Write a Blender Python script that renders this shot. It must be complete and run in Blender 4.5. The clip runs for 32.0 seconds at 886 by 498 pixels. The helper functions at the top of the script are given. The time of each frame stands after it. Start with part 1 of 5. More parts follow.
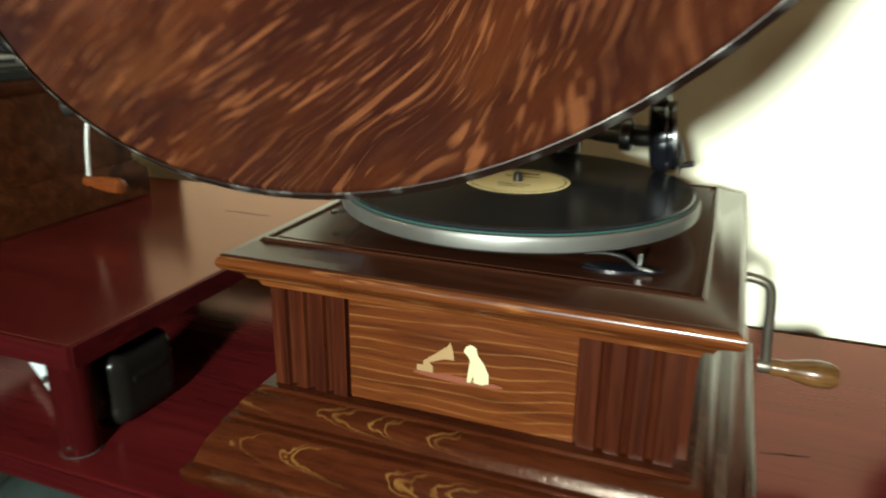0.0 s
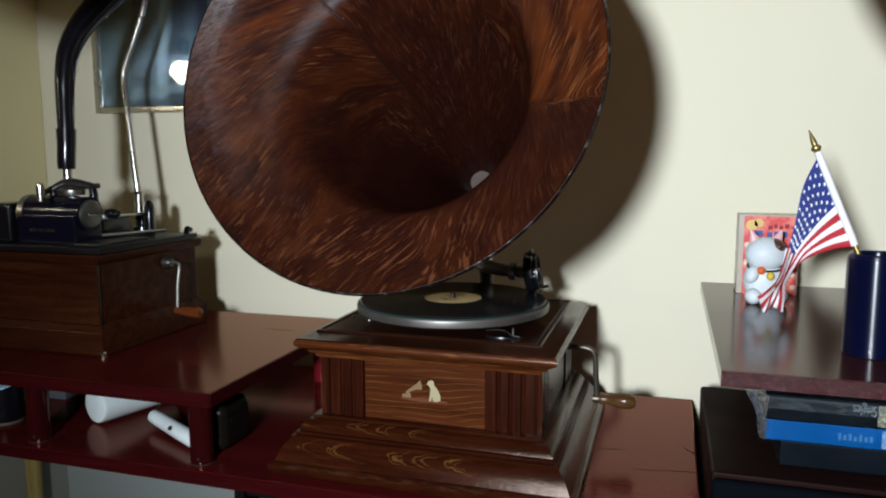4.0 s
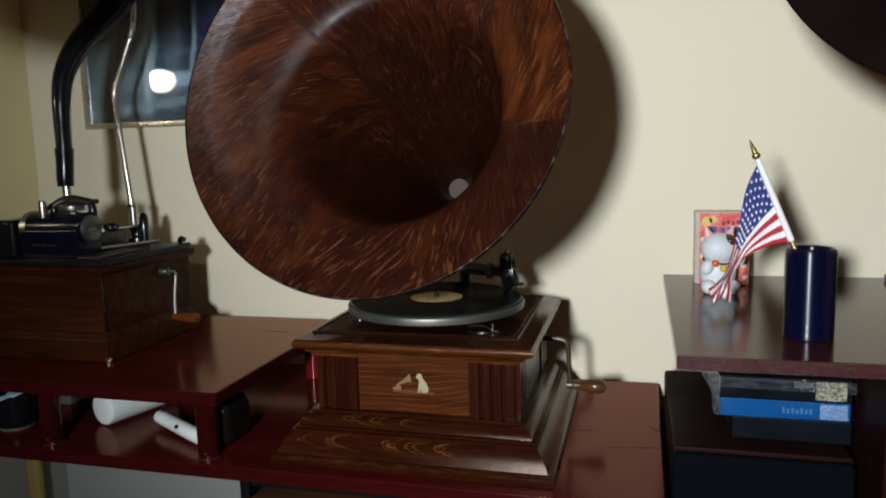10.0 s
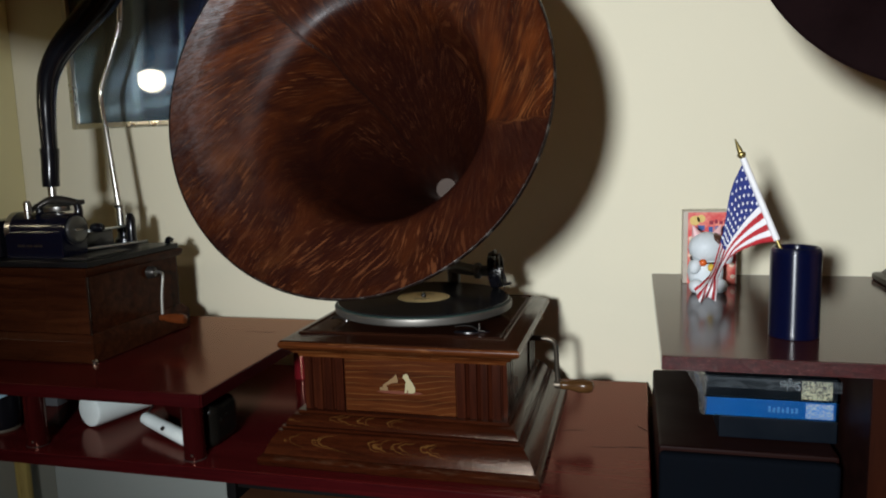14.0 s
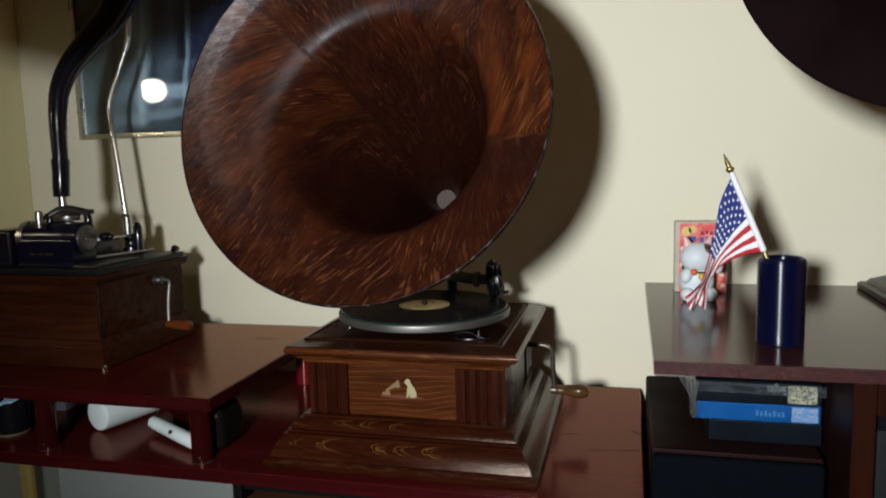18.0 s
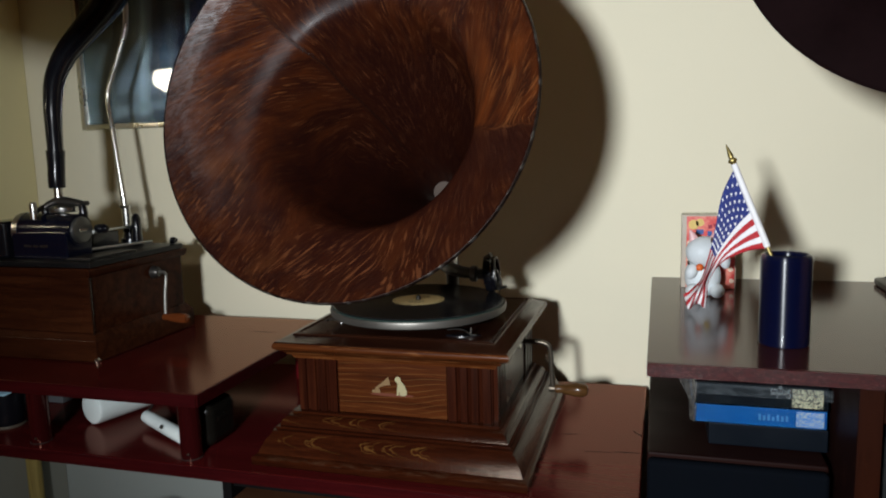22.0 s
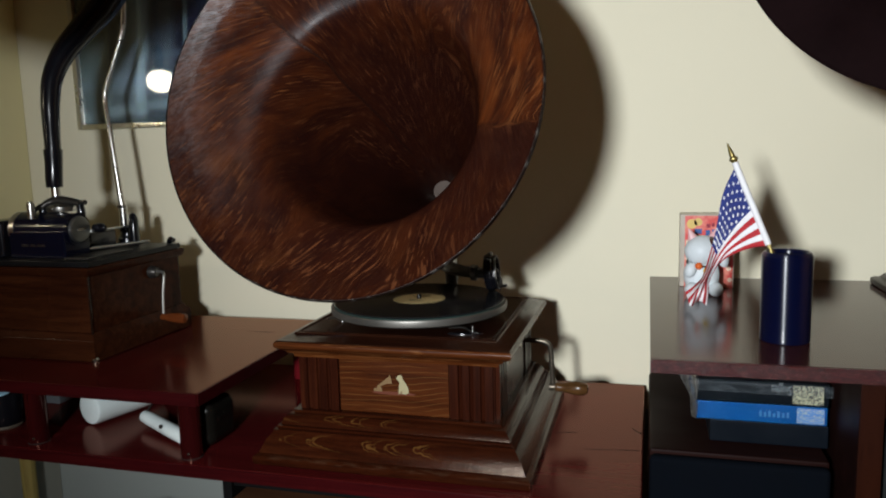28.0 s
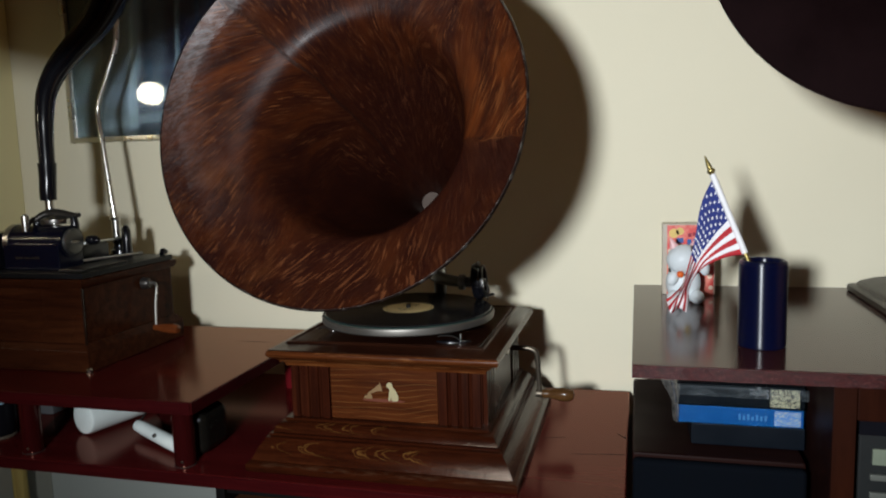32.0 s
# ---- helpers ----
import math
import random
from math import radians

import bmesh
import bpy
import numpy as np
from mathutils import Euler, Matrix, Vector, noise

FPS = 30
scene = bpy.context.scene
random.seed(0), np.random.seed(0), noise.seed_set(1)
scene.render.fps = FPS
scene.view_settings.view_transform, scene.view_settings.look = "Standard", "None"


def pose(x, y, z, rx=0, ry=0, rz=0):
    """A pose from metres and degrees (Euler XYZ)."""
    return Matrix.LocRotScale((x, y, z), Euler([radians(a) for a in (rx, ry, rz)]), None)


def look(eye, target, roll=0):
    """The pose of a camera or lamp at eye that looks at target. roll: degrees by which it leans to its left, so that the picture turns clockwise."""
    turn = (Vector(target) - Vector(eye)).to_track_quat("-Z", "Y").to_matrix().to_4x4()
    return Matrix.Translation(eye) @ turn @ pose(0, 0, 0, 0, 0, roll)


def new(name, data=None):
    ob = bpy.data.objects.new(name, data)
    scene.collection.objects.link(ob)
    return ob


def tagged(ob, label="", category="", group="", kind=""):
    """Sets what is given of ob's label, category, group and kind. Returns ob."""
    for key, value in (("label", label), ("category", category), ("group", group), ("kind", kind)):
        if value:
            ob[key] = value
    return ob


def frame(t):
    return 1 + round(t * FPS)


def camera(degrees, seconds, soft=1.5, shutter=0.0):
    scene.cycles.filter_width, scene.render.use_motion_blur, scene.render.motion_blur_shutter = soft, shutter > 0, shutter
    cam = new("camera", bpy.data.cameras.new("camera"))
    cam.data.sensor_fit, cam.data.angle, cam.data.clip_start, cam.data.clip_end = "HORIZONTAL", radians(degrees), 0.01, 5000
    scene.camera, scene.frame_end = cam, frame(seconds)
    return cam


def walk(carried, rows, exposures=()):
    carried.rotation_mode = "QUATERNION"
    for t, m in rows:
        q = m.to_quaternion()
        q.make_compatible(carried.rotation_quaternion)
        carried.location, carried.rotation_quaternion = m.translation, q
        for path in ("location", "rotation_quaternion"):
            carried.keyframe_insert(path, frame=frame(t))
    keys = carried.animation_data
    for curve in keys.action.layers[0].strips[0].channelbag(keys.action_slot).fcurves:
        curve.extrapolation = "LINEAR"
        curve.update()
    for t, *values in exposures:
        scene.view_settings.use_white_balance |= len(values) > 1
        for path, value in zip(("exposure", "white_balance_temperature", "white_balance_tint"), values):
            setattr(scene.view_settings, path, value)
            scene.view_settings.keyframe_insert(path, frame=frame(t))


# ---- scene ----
cam = camera(62.1, 32.0, soft=2.0, shutter=0.7)
PATH = [
    (0, (0.048, 0.05, 1.066), (-0.635, 1.82, 0.433), 0.6),
    (0.5, (0.118, -0.047, 1.099), (-0.638, 1.716, 0.533), -0.9),
    (1, (0.146, -0.132, 1.108), (-0.555, 1.691, 0.676), -0.4),
    (1.5, (0.15, -0.228, 1.109), (-0.511, 1.632, 0.786), -0.3),
    (2, (0.172, -0.277, 1.116), (-0.479, 1.595, 0.854), 0.1),
    (2.5, (0.189, -0.306, 1.116), (-0.442, 1.575, 0.858), -0.6),
    (3, (0.184, -0.327, 1.115), (-0.423, 1.563, 0.873), -0.3),
    (3.5, (0.177, -0.339, 1.121), (-0.407, 1.557, 0.87), 0.0),
    (5.5, (0.192, -0.443, 1.15), (-0.407, 1.449, 0.903), -0.7),
    (6, (0.193, -0.455, 1.153), (-0.379, 1.446, 0.911), -0.7),
    (6.5, (0.191, -0.455, 1.155), (-0.364, 1.452, 0.916), -0.5),
    (7, (0.185, -0.454, 1.156), (-0.355, 1.457, 0.917), -0.6),
    (7.5, (0.183, -0.452, 1.154), (-0.348, 1.46, 0.908), -0.6),
    (8, (0.182, -0.447, 1.152), (-0.341, 1.467, 0.897), -0.7),
    (8.5, (0.186, -0.445, 1.153), (-0.328, 1.471, 0.894), -1.2),
    (9, (0.192, -0.444, 1.154), (-0.328, 1.469, 0.892), -1.4),
    (9.5, (0.193, -0.441, 1.154), (-0.323, 1.473, 0.887), -1.4),
    (10, (0.192, -0.439, 1.154), (-0.327, 1.474, 0.885), -1.6),
    (10.5, (0.192, -0.439, 1.153), (-0.34, 1.471, 0.887), -1.6),
    (11, (0.192, -0.437, 1.154), (-0.335, 1.473, 0.88), -1.5),
    (11.5, (0.19, -0.434, 1.152), (-0.32, 1.479, 0.873), -1.4),
    (12, (0.19, -0.434, 1.153), (-0.32, 1.48, 0.876), -1.5),
    (12.5, (0.192, -0.437, 1.154), (-0.315, 1.479, 0.884), -1.6),
    (13, (0.196, -0.435, 1.154), (-0.319, 1.478, 0.882), -1.8),
    (13.5, (0.197, -0.435, 1.154), (-0.314, 1.48, 0.885), -1.7),
    (14, (0.202, -0.433, 1.154), (-0.304, 1.483, 0.883), -1.7),
    (14.5, (0.201, -0.433, 1.155), (-0.304, 1.483, 0.884), -1.6),
    (16.5, (0.207, -0.455, 1.162), (-0.294, 1.465, 0.914), -1.5),
    (17, (0.203, -0.463, 1.161), (-0.296, 1.459, 0.918), -1.3),
    (17.5, (0.201, -0.47, 1.161), (-0.288, 1.454, 0.921), -1.3),
    (18, (0.203, -0.469, 1.161), (-0.289, 1.453, 0.911), -1.5),
    (18.5, (0.209, -0.462, 1.159), (-0.295, 1.455, 0.894), -1.7),
    (19, (0.217, -0.457, 1.161), (-0.299, 1.456, 0.891), -2.0),
    (19.5, (0.235, -0.441, 1.161), (-0.317, 1.46, 0.877), -2.1),
    (20, (0.242, -0.425, 1.158), (-0.34, 1.464, 0.854), -2.4),
    (20.5, (0.248, -0.418, 1.163), (-0.337, 1.471, 0.865), -2.5),
    (21, (0.25, -0.422, 1.166), (-0.334, 1.469, 0.878), -2.2),
    (21.5, (0.246, -0.423, 1.163), (-0.324, 1.472, 0.876), -2.0),
    (22, (0.239, -0.426, 1.163), (-0.323, 1.473, 0.884), -1.6),
    (22.5, (0.234, -0.427, 1.161), (-0.325, 1.473, 0.878), -1.8),
    (23, (0.229, -0.428, 1.16), (-0.325, 1.473, 0.881), -1.4),
    (23.5, (0.228, -0.425, 1.159), (-0.33, 1.474, 0.874), -1.5),
    (24, (0.229, -0.427, 1.16), (-0.33, 1.472, 0.877), -1.6),
    (24.5, (0.232, -0.429, 1.159), (-0.319, 1.473, 0.877), -1.7),
    (25, (0.233, -0.43, 1.159), (-0.316, 1.473, 0.883), -1.8),
    (25.5, (0.232, -0.433, 1.159), (-0.314, 1.472, 0.888), -1.5),
    (27.5, (0.231, -0.434, 1.157), (-0.304, 1.475, 0.891), -1.7),
    (28, (0.225, -0.433, 1.157), (-0.311, 1.475, 0.887), -1.5),
    (28.5, (0.223, -0.433, 1.157), (-0.307, 1.476, 0.889), -1.6),
    (29, (0.226, -0.434, 1.158), (-0.303, 1.475, 0.888), -1.8),
    (29.5, (0.229, -0.436, 1.157), (-0.305, 1.473, 0.893), -1.8),
    (30, (0.232, -0.436, 1.159), (-0.303, 1.473, 0.891), -2.0),
    (30.5, (0.236, -0.437, 1.16), (-0.304, 1.471, 0.896), -2.0),
    (31, (0.237, -0.437, 1.158), (-0.303, 1.47, 0.891), -1.9),
    (31.5, (0.24, -0.44, 1.158), (-0.298, 1.467, 0.891), -1.8),
    (32, (0.234, -0.456, 1.161), (-0.276, 1.462, 0.916), -1.7),
]

# exposure of the clip's camera, in stops
EXPOSURES = [(0.0, 1.6, 6300, -7), (0.5, 1.55, 5500, -9), (1.0, 1.3, 5100, -9), (1.5, 0.92, 5050, -4), (2.0, 0.62, 5100, 3), (3.0, 0.38, 5500, 5), (3.5, 0.33, 5700, 7), (5.5, 0.12, 5980, 10), (6.0, 0.09, 6060, 10), (7.5, 0.01, 6190, 10), (9.0, 0.0, 6200, 10), (32.0, 0.0, 6200, 10)]
walk(cam, [(t, look(eye, target, roll)) for t, eye, target, roll in PATH], EXPOSURES)

# ---- world and light ----
world = bpy.data.worlds.new("world")
scene.world = world
world.use_nodes = True
world.node_tree.nodes["Background"].inputs[0].default_value = (0.5, 0.6, 0.8, 1)
world.node_tree.nodes["Background"].inputs[1].default_value = 0.008


def spot_lamp(name, place, target, watts, radius, colour, cone, blend):
    data = bpy.data.lights.new(name, "SPOT")
    data.energy, data.shadow_soft_size, data.color = watts, radius, colour
    data.spot_size, data.spot_blend = radians(cone), blend
    ob = new(name, data)
    ob.matrix_world = look(place, target)
    return ob


spot_lamp("hand_lamp", (0.01, -0.88, 1.24), (0.54, 0.84, 1.18), 110.0, 0.055, (0.97, 1.0, 1.0), 129.0, 1.0)


# ---- materials ----
class Mat:
    """A node material with a few shortcuts."""

    def __init__(self, name, colour=(0.5, 0.5, 0.5), rough=0.5, metal=0.0, coat=0.0, spec=0.5):
        self.mat = bpy.data.materials.new(name)
        self.mat.use_nodes = True
        self.tree = self.mat.node_tree
        self.bsdf = self.tree.nodes["Principled BSDF"]
        self.set("Base Color", (*colour, 1))
        self.set("Roughness", rough)
        self.set("Metallic", metal)
        self.set("Coat Weight", coat)
        self.set("Coat Roughness", 0.08)
        self.set("Specular IOR Level", spec)
        self.coords = None

    def set(self, name, value):
        self.bsdf.inputs[name].default_value = value

    def node(self, kind, **values):
        n = self.tree.nodes.new(kind)
        for key, value in values.items():
            n.inputs[key.replace("_", " ")].default_value = value
        return n

    def link(self, a, b):
        self.tree.links.new(a, b)

    def where(self, scale=(1, 1, 1), turn=(0, 0, 0), spread=0.0):
        """Object coordinates, scaled and turned; spread: shifts them from object to object."""
        if self.coords is None:
            self.coords = self.tree.nodes.new("ShaderNodeTexCoord")
        m = self.tree.nodes.new("ShaderNodeMapping")
        m.inputs["Scale"].default_value = scale
        m.inputs["Rotation"].default_value = [radians(a) for a in turn]
        self.link(self.coords.outputs["Object"], m.inputs["Vector"])
        if spread:
            info = self.tree.nodes.new("ShaderNodeObjectInfo")
            mul = self.tree.nodes.new("ShaderNodeMath")
            mul.operation = "MULTIPLY"
            mul.inputs[1].default_value = spread
            self.link(info.outputs["Random"], mul.inputs[0])
            self.link(mul.outputs[0], m.inputs["Location"])
        return m.outputs["Vector"]

    def noise(self, vector, scale, detail=4.0, rough=0.55, distort=0.0):
        n = self.node("ShaderNodeTexNoise", Scale=scale, Detail=detail, Roughness=rough, Distortion=distort)
        self.link(vector, n.inputs["Vector"])
        return n.outputs["Fac"]

    def ramp(self, fac, *stops):
        r = self.tree.nodes.new("ShaderNodeValToRGB")
        while len(r.color_ramp.elements) < len(stops):
            r.color_ramp.elements.new(0.5)
        for e, (at, c) in zip(r.color_ramp.elements, stops):
            e.position = at
            e.color = (*c, 1) if isinstance(c, tuple) else (c, c, c, 1)
        self.link(fac, r.inputs["Fac"])
        return r.outputs["Color"]

    def mix(self, fac, a, b, kind="MIX"):
        m = self.tree.nodes.new("ShaderNodeMix")
        m.data_type, m.blend_type = "RGBA", kind
        for value, slot in ((fac, m.inputs[0]), (a, m.inputs[6]), (b, m.inputs[7])):
            if isinstance(value, (int, float)):
                slot.default_value = value
            elif isinstance(value, tuple):
                slot.default_value = (*value, 1)
            else:
                self.link(value, slot)
        return m.outputs[2]

    def colour(self, socket):
        self.link(socket, self.bsdf.inputs["Base Color"])
        return self

    def roughness(self, socket):
        self.link(socket, self.bsdf.inputs["Roughness"])
        return self

    def bump(self, height, strength=0.2, depth=0.001):
        b = self.tree.nodes.new("ShaderNodeBump")
        b.inputs["Strength"].default_value = strength
        b.inputs["Distance"].default_value = depth
        self.link(height, b.inputs["Height"])
        self.link(b.outputs["Normal"], self.bsdf.inputs["Normal"])
        return self


def plain(name, colour, rough=0.5, metal=0.0, coat=0.0, vary=0.12, scale=60.0, bump=0.05, spec=0.3):
    """A surface of one colour with fine grain and slight stains."""
    m = Mat(name, colour, rough, metal, coat, spec)
    v = m.where()
    fine, broad = m.noise(v, scale * 6, 3), m.noise(v, scale * 0.25, 4)
    lo, hi = tuple(c * (1 - vary) for c in colour), tuple(min(1, c * (1 + vary)) for c in colour)
    m.colour(m.mix(0.25, m.ramp(broad, (0.3, lo), (0.7, hi)), m.ramp(fine, (0.3, lo), (0.7, hi))))
    m.roughness(m.ramp(broad, (0.3, max(0.02, rough * 0.8)), (0.7, min(1.0, rough * 1.2))))
    if bump:
        m.bump(fine, bump, 0.0004)
    return m.mat


def wood(name, dark, mid, light, grain=(3, 60, 60), turn=(0, 0, 0), rough=0.3, coat=0.3, fleck=0.0, fleck_colour=(0.5, 0.25, 0.08), fleck_scale=(12, 90, 90), spread=3.0, bands=0.0, figure=(9, 9, 60), rings=22.0, grain_bump=0.12, gloss=0.2, style="rays", tint=None):
    """Varnished wood: grain along the first axis of the scaled coordinates, pores, broad tone, and bright flecks or figure bands."""
    m = Mat(name, mid, rough, 0, coat * 0.35, gloss)
    if tint:
        m.set("Specular Tint", (*tint, 1))
    v = m.where(grain, turn, spread)
    g = m.noise(v, 1.0, 6, 0.62, 0.6)
    pores = m.noise(m.where(tuple(a * 6 for a in grain), turn, spread), 1.0, 3, 0.7)
    broad = m.noise(m.where((5, 5, 5), turn, spread), 1.0, 3)
    c = m.ramp(g, (0.28, dark), (0.52, mid), (0.78, light))
    c = m.mix(m.ramp(pores, (0.3, 0.55), (0.5, 0.0)), c, tuple(a * 0.55 for a in dark))
    c = m.mix(m.ramp(broad, (0.3, 0.0), (0.75, 0.45)), c, dark)
    if fleck:
        f = m.noise(m.where(fleck_scale, turn, spread), 1.0, 2.5, 0.5, 0.9)
        c = m.mix(m.ramp(f, (0.56, 0.0), (0.66, fleck)), c, fleck_colour)
    if bands:
        # figure: fine wavy rays up a panel, or nested arcs along a moulding
        def calc(kind, p, q=0.0):
            n = m.tree.nodes.new("ShaderNodeMath")
            n.operation = kind
            for slot, value in zip(n.inputs, (p, q)):
                if isinstance(value, (int, float)):
                    slot.default_value = value
                else:
                    m.link(value, slot)
            return n.outputs[0]

        sep = m.tree.nodes.new("ShaderNodeSeparateXYZ")
        m.link(m.where(), sep.inputs[0])
        px, py, pz = sep.outputs
        wave = m.noise(m.where(figure), 1.0, 1.5, 0.45)
        if style == "rays":
            field = calc("ADD", calc("MULTIPLY", pz, rings), calc("ADD", calc("MULTIPLY", wave, 6.0), calc("MULTIPLY", px, -16.0)))
            cut, fade = 0.76, m.noise(m.where((14, 14, 70)), 1.0, 3)
            shown = m.ramp(fade, (0.36, 0.0), (0.62, 1.0))
        else:
            rise = calc("MINIMUM", calc("ABSOLUTE", calc("SUBTRACT", pz, 0.0315)), calc("MULTIPLY", calc("ABSOLUTE", calc("SUBTRACT", pz, 0.0555)), 1.5))
            step = calc("MULTIPLY", calc("GREATER_THAN", pz, 0.0445), 0.036)
            run = calc("ADD", calc("ADD", calc("ADD", px, py), 0.173), calc("ADD", step, calc("MULTIPLY", calc("MULTIPLY", rise, rise), -420.0)))
            run = calc("ADD", run, calc("MULTIPLY", calc("SUBTRACT", wave, 0.5), 0.026))
            flames = 0.0
            for centre, half, amount in ((-0.142, 0.0022, 0.6), (-0.105, 0.0026, 0.8), (-0.098, 0.0030, 1.0), (-0.029, 0.0026, 0.9), (-0.018, 0.0036, 1.0), (0.003, 0.0024, 0.8), (0.014, 0.0030, 0.55), (0.044, 0.0034, 0.9), (0.053, 0.0024, 0.4)):
                near = calc("MULTIPLY", calc("SUBTRACT", 1.0, calc("MULTIPLY", calc("ABSOLUTE", calc("SUBTRACT", run, centre)), 1 / half)), amount)
                flames = calc("MAXIMUM", flames, near)
            field, cut = None, None
            fade = m.noise(m.where((30, 30, 60)), 1.0, 2.0)
            shown = m.mix(1.0, m.ramp(fade, (0.34, 0.25), (0.56, 1.0)), m.ramp(rise, (0.0040, 1.0), (0.0092, 0.0)), "MULTIPLY")
            lip = m.ramp(calc("ABSOLUTE", calc("SUBTRACT", pz, 0.0112)), (0.0004, 1.0), (0.0014, 0.0))
            chips = m.ramp(m.noise(m.where((45, 45, 300)), 1.0, 4, 0.7), (0.46, 0.0), (0.70, 0.2))
            c = m.mix(m.mix(1.0, lip, chips, "MULTIPLY"), c, (0.17, 0.105, 0.06))
        lines = m.ramp(flames, (0.05, 0.0), (0.7, bands)) if field is None else m.ramp(calc("PINGPONG", field, 1.0), (cut, 0.0), (min(0.99, cut + 0.2), bands))
        c = m.mix(m.mix(1.0, lines, shown, "MULTIPLY"), c, fleck_colour)
    m.colour(c)
    m.roughness(m.ramp(broad, (0.3, rough * 0.75), (0.7, min(1, rough * 1.3))))
    if bands and style == "arcs":
        # alligatored old varnish
        pores = m.mix(0.6, pores, m.noise(m.where((1, 1, 1.6)), 260.0, 3, 0.6))
    return m.bump(pores, grain_bump, 0.0005).mat


WALL = Mat("cream_wall_paint", (0.74, 0.69, 0.53), 0.75)
_v = WALL.where()
_c = WALL.mix(WALL.ramp(WALL.noise(_v, 3.0, 5), (0.3, 0.0), (0.75, 0.5)), (0.765, 0.71, 0.54), (0.715, 0.665, 0.495))
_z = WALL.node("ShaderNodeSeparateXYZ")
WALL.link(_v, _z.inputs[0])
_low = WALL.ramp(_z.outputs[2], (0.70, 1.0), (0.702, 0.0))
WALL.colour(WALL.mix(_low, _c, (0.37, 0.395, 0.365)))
WALL = WALL.bump(WALL.noise(_v, 55.0, 6), 0.25, 0.0015).mat
# yellower copy of the cream wall: warm light on this side put into colour
WALL_SIDE = Mat("warm_lit_cream_wall", (0.70, 0.64, 0.40), 0.75)
_v = WALL_SIDE.where()
_c = WALL_SIDE.mix(WALL_SIDE.ramp(WALL_SIDE.noise(_v, 3.0, 5), (0.3, 0.0), (0.75, 0.5)), (0.73, 0.665, 0.38), (0.68, 0.62, 0.35))
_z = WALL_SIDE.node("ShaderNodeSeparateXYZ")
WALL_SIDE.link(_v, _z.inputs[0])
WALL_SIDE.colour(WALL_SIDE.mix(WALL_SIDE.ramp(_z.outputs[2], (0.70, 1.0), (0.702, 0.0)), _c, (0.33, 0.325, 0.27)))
WALL_SIDE = WALL_SIDE.bump(WALL_SIDE.noise(_v, 55.0, 6), 0.25, 0.0015).mat
# unseen ceiling and walls, browned to dim and warm the bounced light
CEILING = plain("dull_unseen_ceiling", (0.38, 0.26, 0.14), 0.8)
DIM = plain("brown_unseen_wall", (0.46, 0.22, 0.075), 0.8)
FLOOR = wood("floor_boards", (0.08, 0.04, 0.02), (0.16, 0.08, 0.04), (0.22, 0.12, 0.06), (2, 30, 30))
def polished(mat, tint, rough, ior):
    """Lays a warm-tinted polish over a wood, stronger at a glancing view."""
    tree = mat.node_tree
    out, body = tree.nodes["Material Output"], tree.nodes["Principled BSDF"]
    body.inputs["Specular IOR Level"].default_value = 0.0
    gloss, fres, mix = tree.nodes.new("ShaderNodeBsdfAnisotropic"), tree.nodes.new("ShaderNodeFresnel"), tree.nodes.new("ShaderNodeMixShader")
    gloss.inputs["Color"].default_value = (*tint, 1)
    gloss.inputs["Roughness"].default_value = rough
    fres.inputs["IOR"].default_value = ior
    tree.links.new(fres.outputs[0], mix.inputs[0])
    tree.links.new(body.outputs[0], mix.inputs[1])
    tree.links.new(gloss.outputs[0], mix.inputs[2])
    tree.links.new(mix.outputs[0], out.inputs["Surface"])
    return mat


RED = polished(wood("red_mahogany_varnish", (0.036, 0.0034, 0.0036), (0.058, 0.0058, 0.0054), (0.080, 0.0100, 0.0080), (2.0, 26, 26), rough=0.3, coat=0.0, grain_bump=0.03, gloss=0.0), (1.0, 0.66, 0.50), 0.17, 1.42)
RED_TOP = polished(wood("red_desktop_varnish", (0.040, 0.0034, 0.0038), (0.064, 0.0056, 0.0060), (0.088, 0.0098, 0.0090), (2.0, 26, 26), rough=0.3, coat=0.0, grain_bump=0.03, gloss=0.0), (1.0, 0.58, 0.46), 0.17, 1.34)
POST_DARK = polished(wood("dark_red_post_varnish", (0.014, 0.0014, 0.0016), (0.026, 0.0024, 0.0026), (0.038, 0.0042, 0.0040), (26, 26, 3), rough=0.3, coat=0.0, gloss=0.0), (1.0, 0.7, 0.6), 0.16, 1.36)
RED_POST = polished(wood("glossy_red_post", (0.075, 0.0045, 0.007), (0.125, 0.0075, 0.011), (0.165, 0.015, 0.015), (26, 26, 3), rough=0.3, coat=0.0, gloss=0.0), (1.0, 0.8, 0.75), 0.12, 1.45)
# darker copy of the red varnish: shade on the edges put into colour
SHADED_EDGE = wood("dark_red_edge_shade", (0.016, 0.0014, 0.0018), (0.034, 0.0026, 0.0032), (0.052, 0.0050, 0.0050), (5, 60, 160), rough=0.3, coat=0.0, grain_bump=0.2, gloss=0.1)
BROWN = wood("dark_brown_varnish", (0.028, 0.0080, 0.0068), (0.042, 0.0125, 0.010), (0.056, 0.019, 0.014), (2.0, 26, 26), rough=0.14, coat=0.0, grain_bump=0.010, gloss=0.22, tint=(1.0, 0.77, 0.66))
OAK = wood("golden_oak_moulding", (0.018, 0.0044, 0.0016), (0.070, 0.0185, 0.0046), (0.145, 0.0465, 0.0120), (4, 150, 150), rough=0.26, coat=0.1, grain_bump=0.12, fleck=0.55, fleck_colour=(0.17, 0.068, 0.021), fleck_scale=(16, 260, 260))
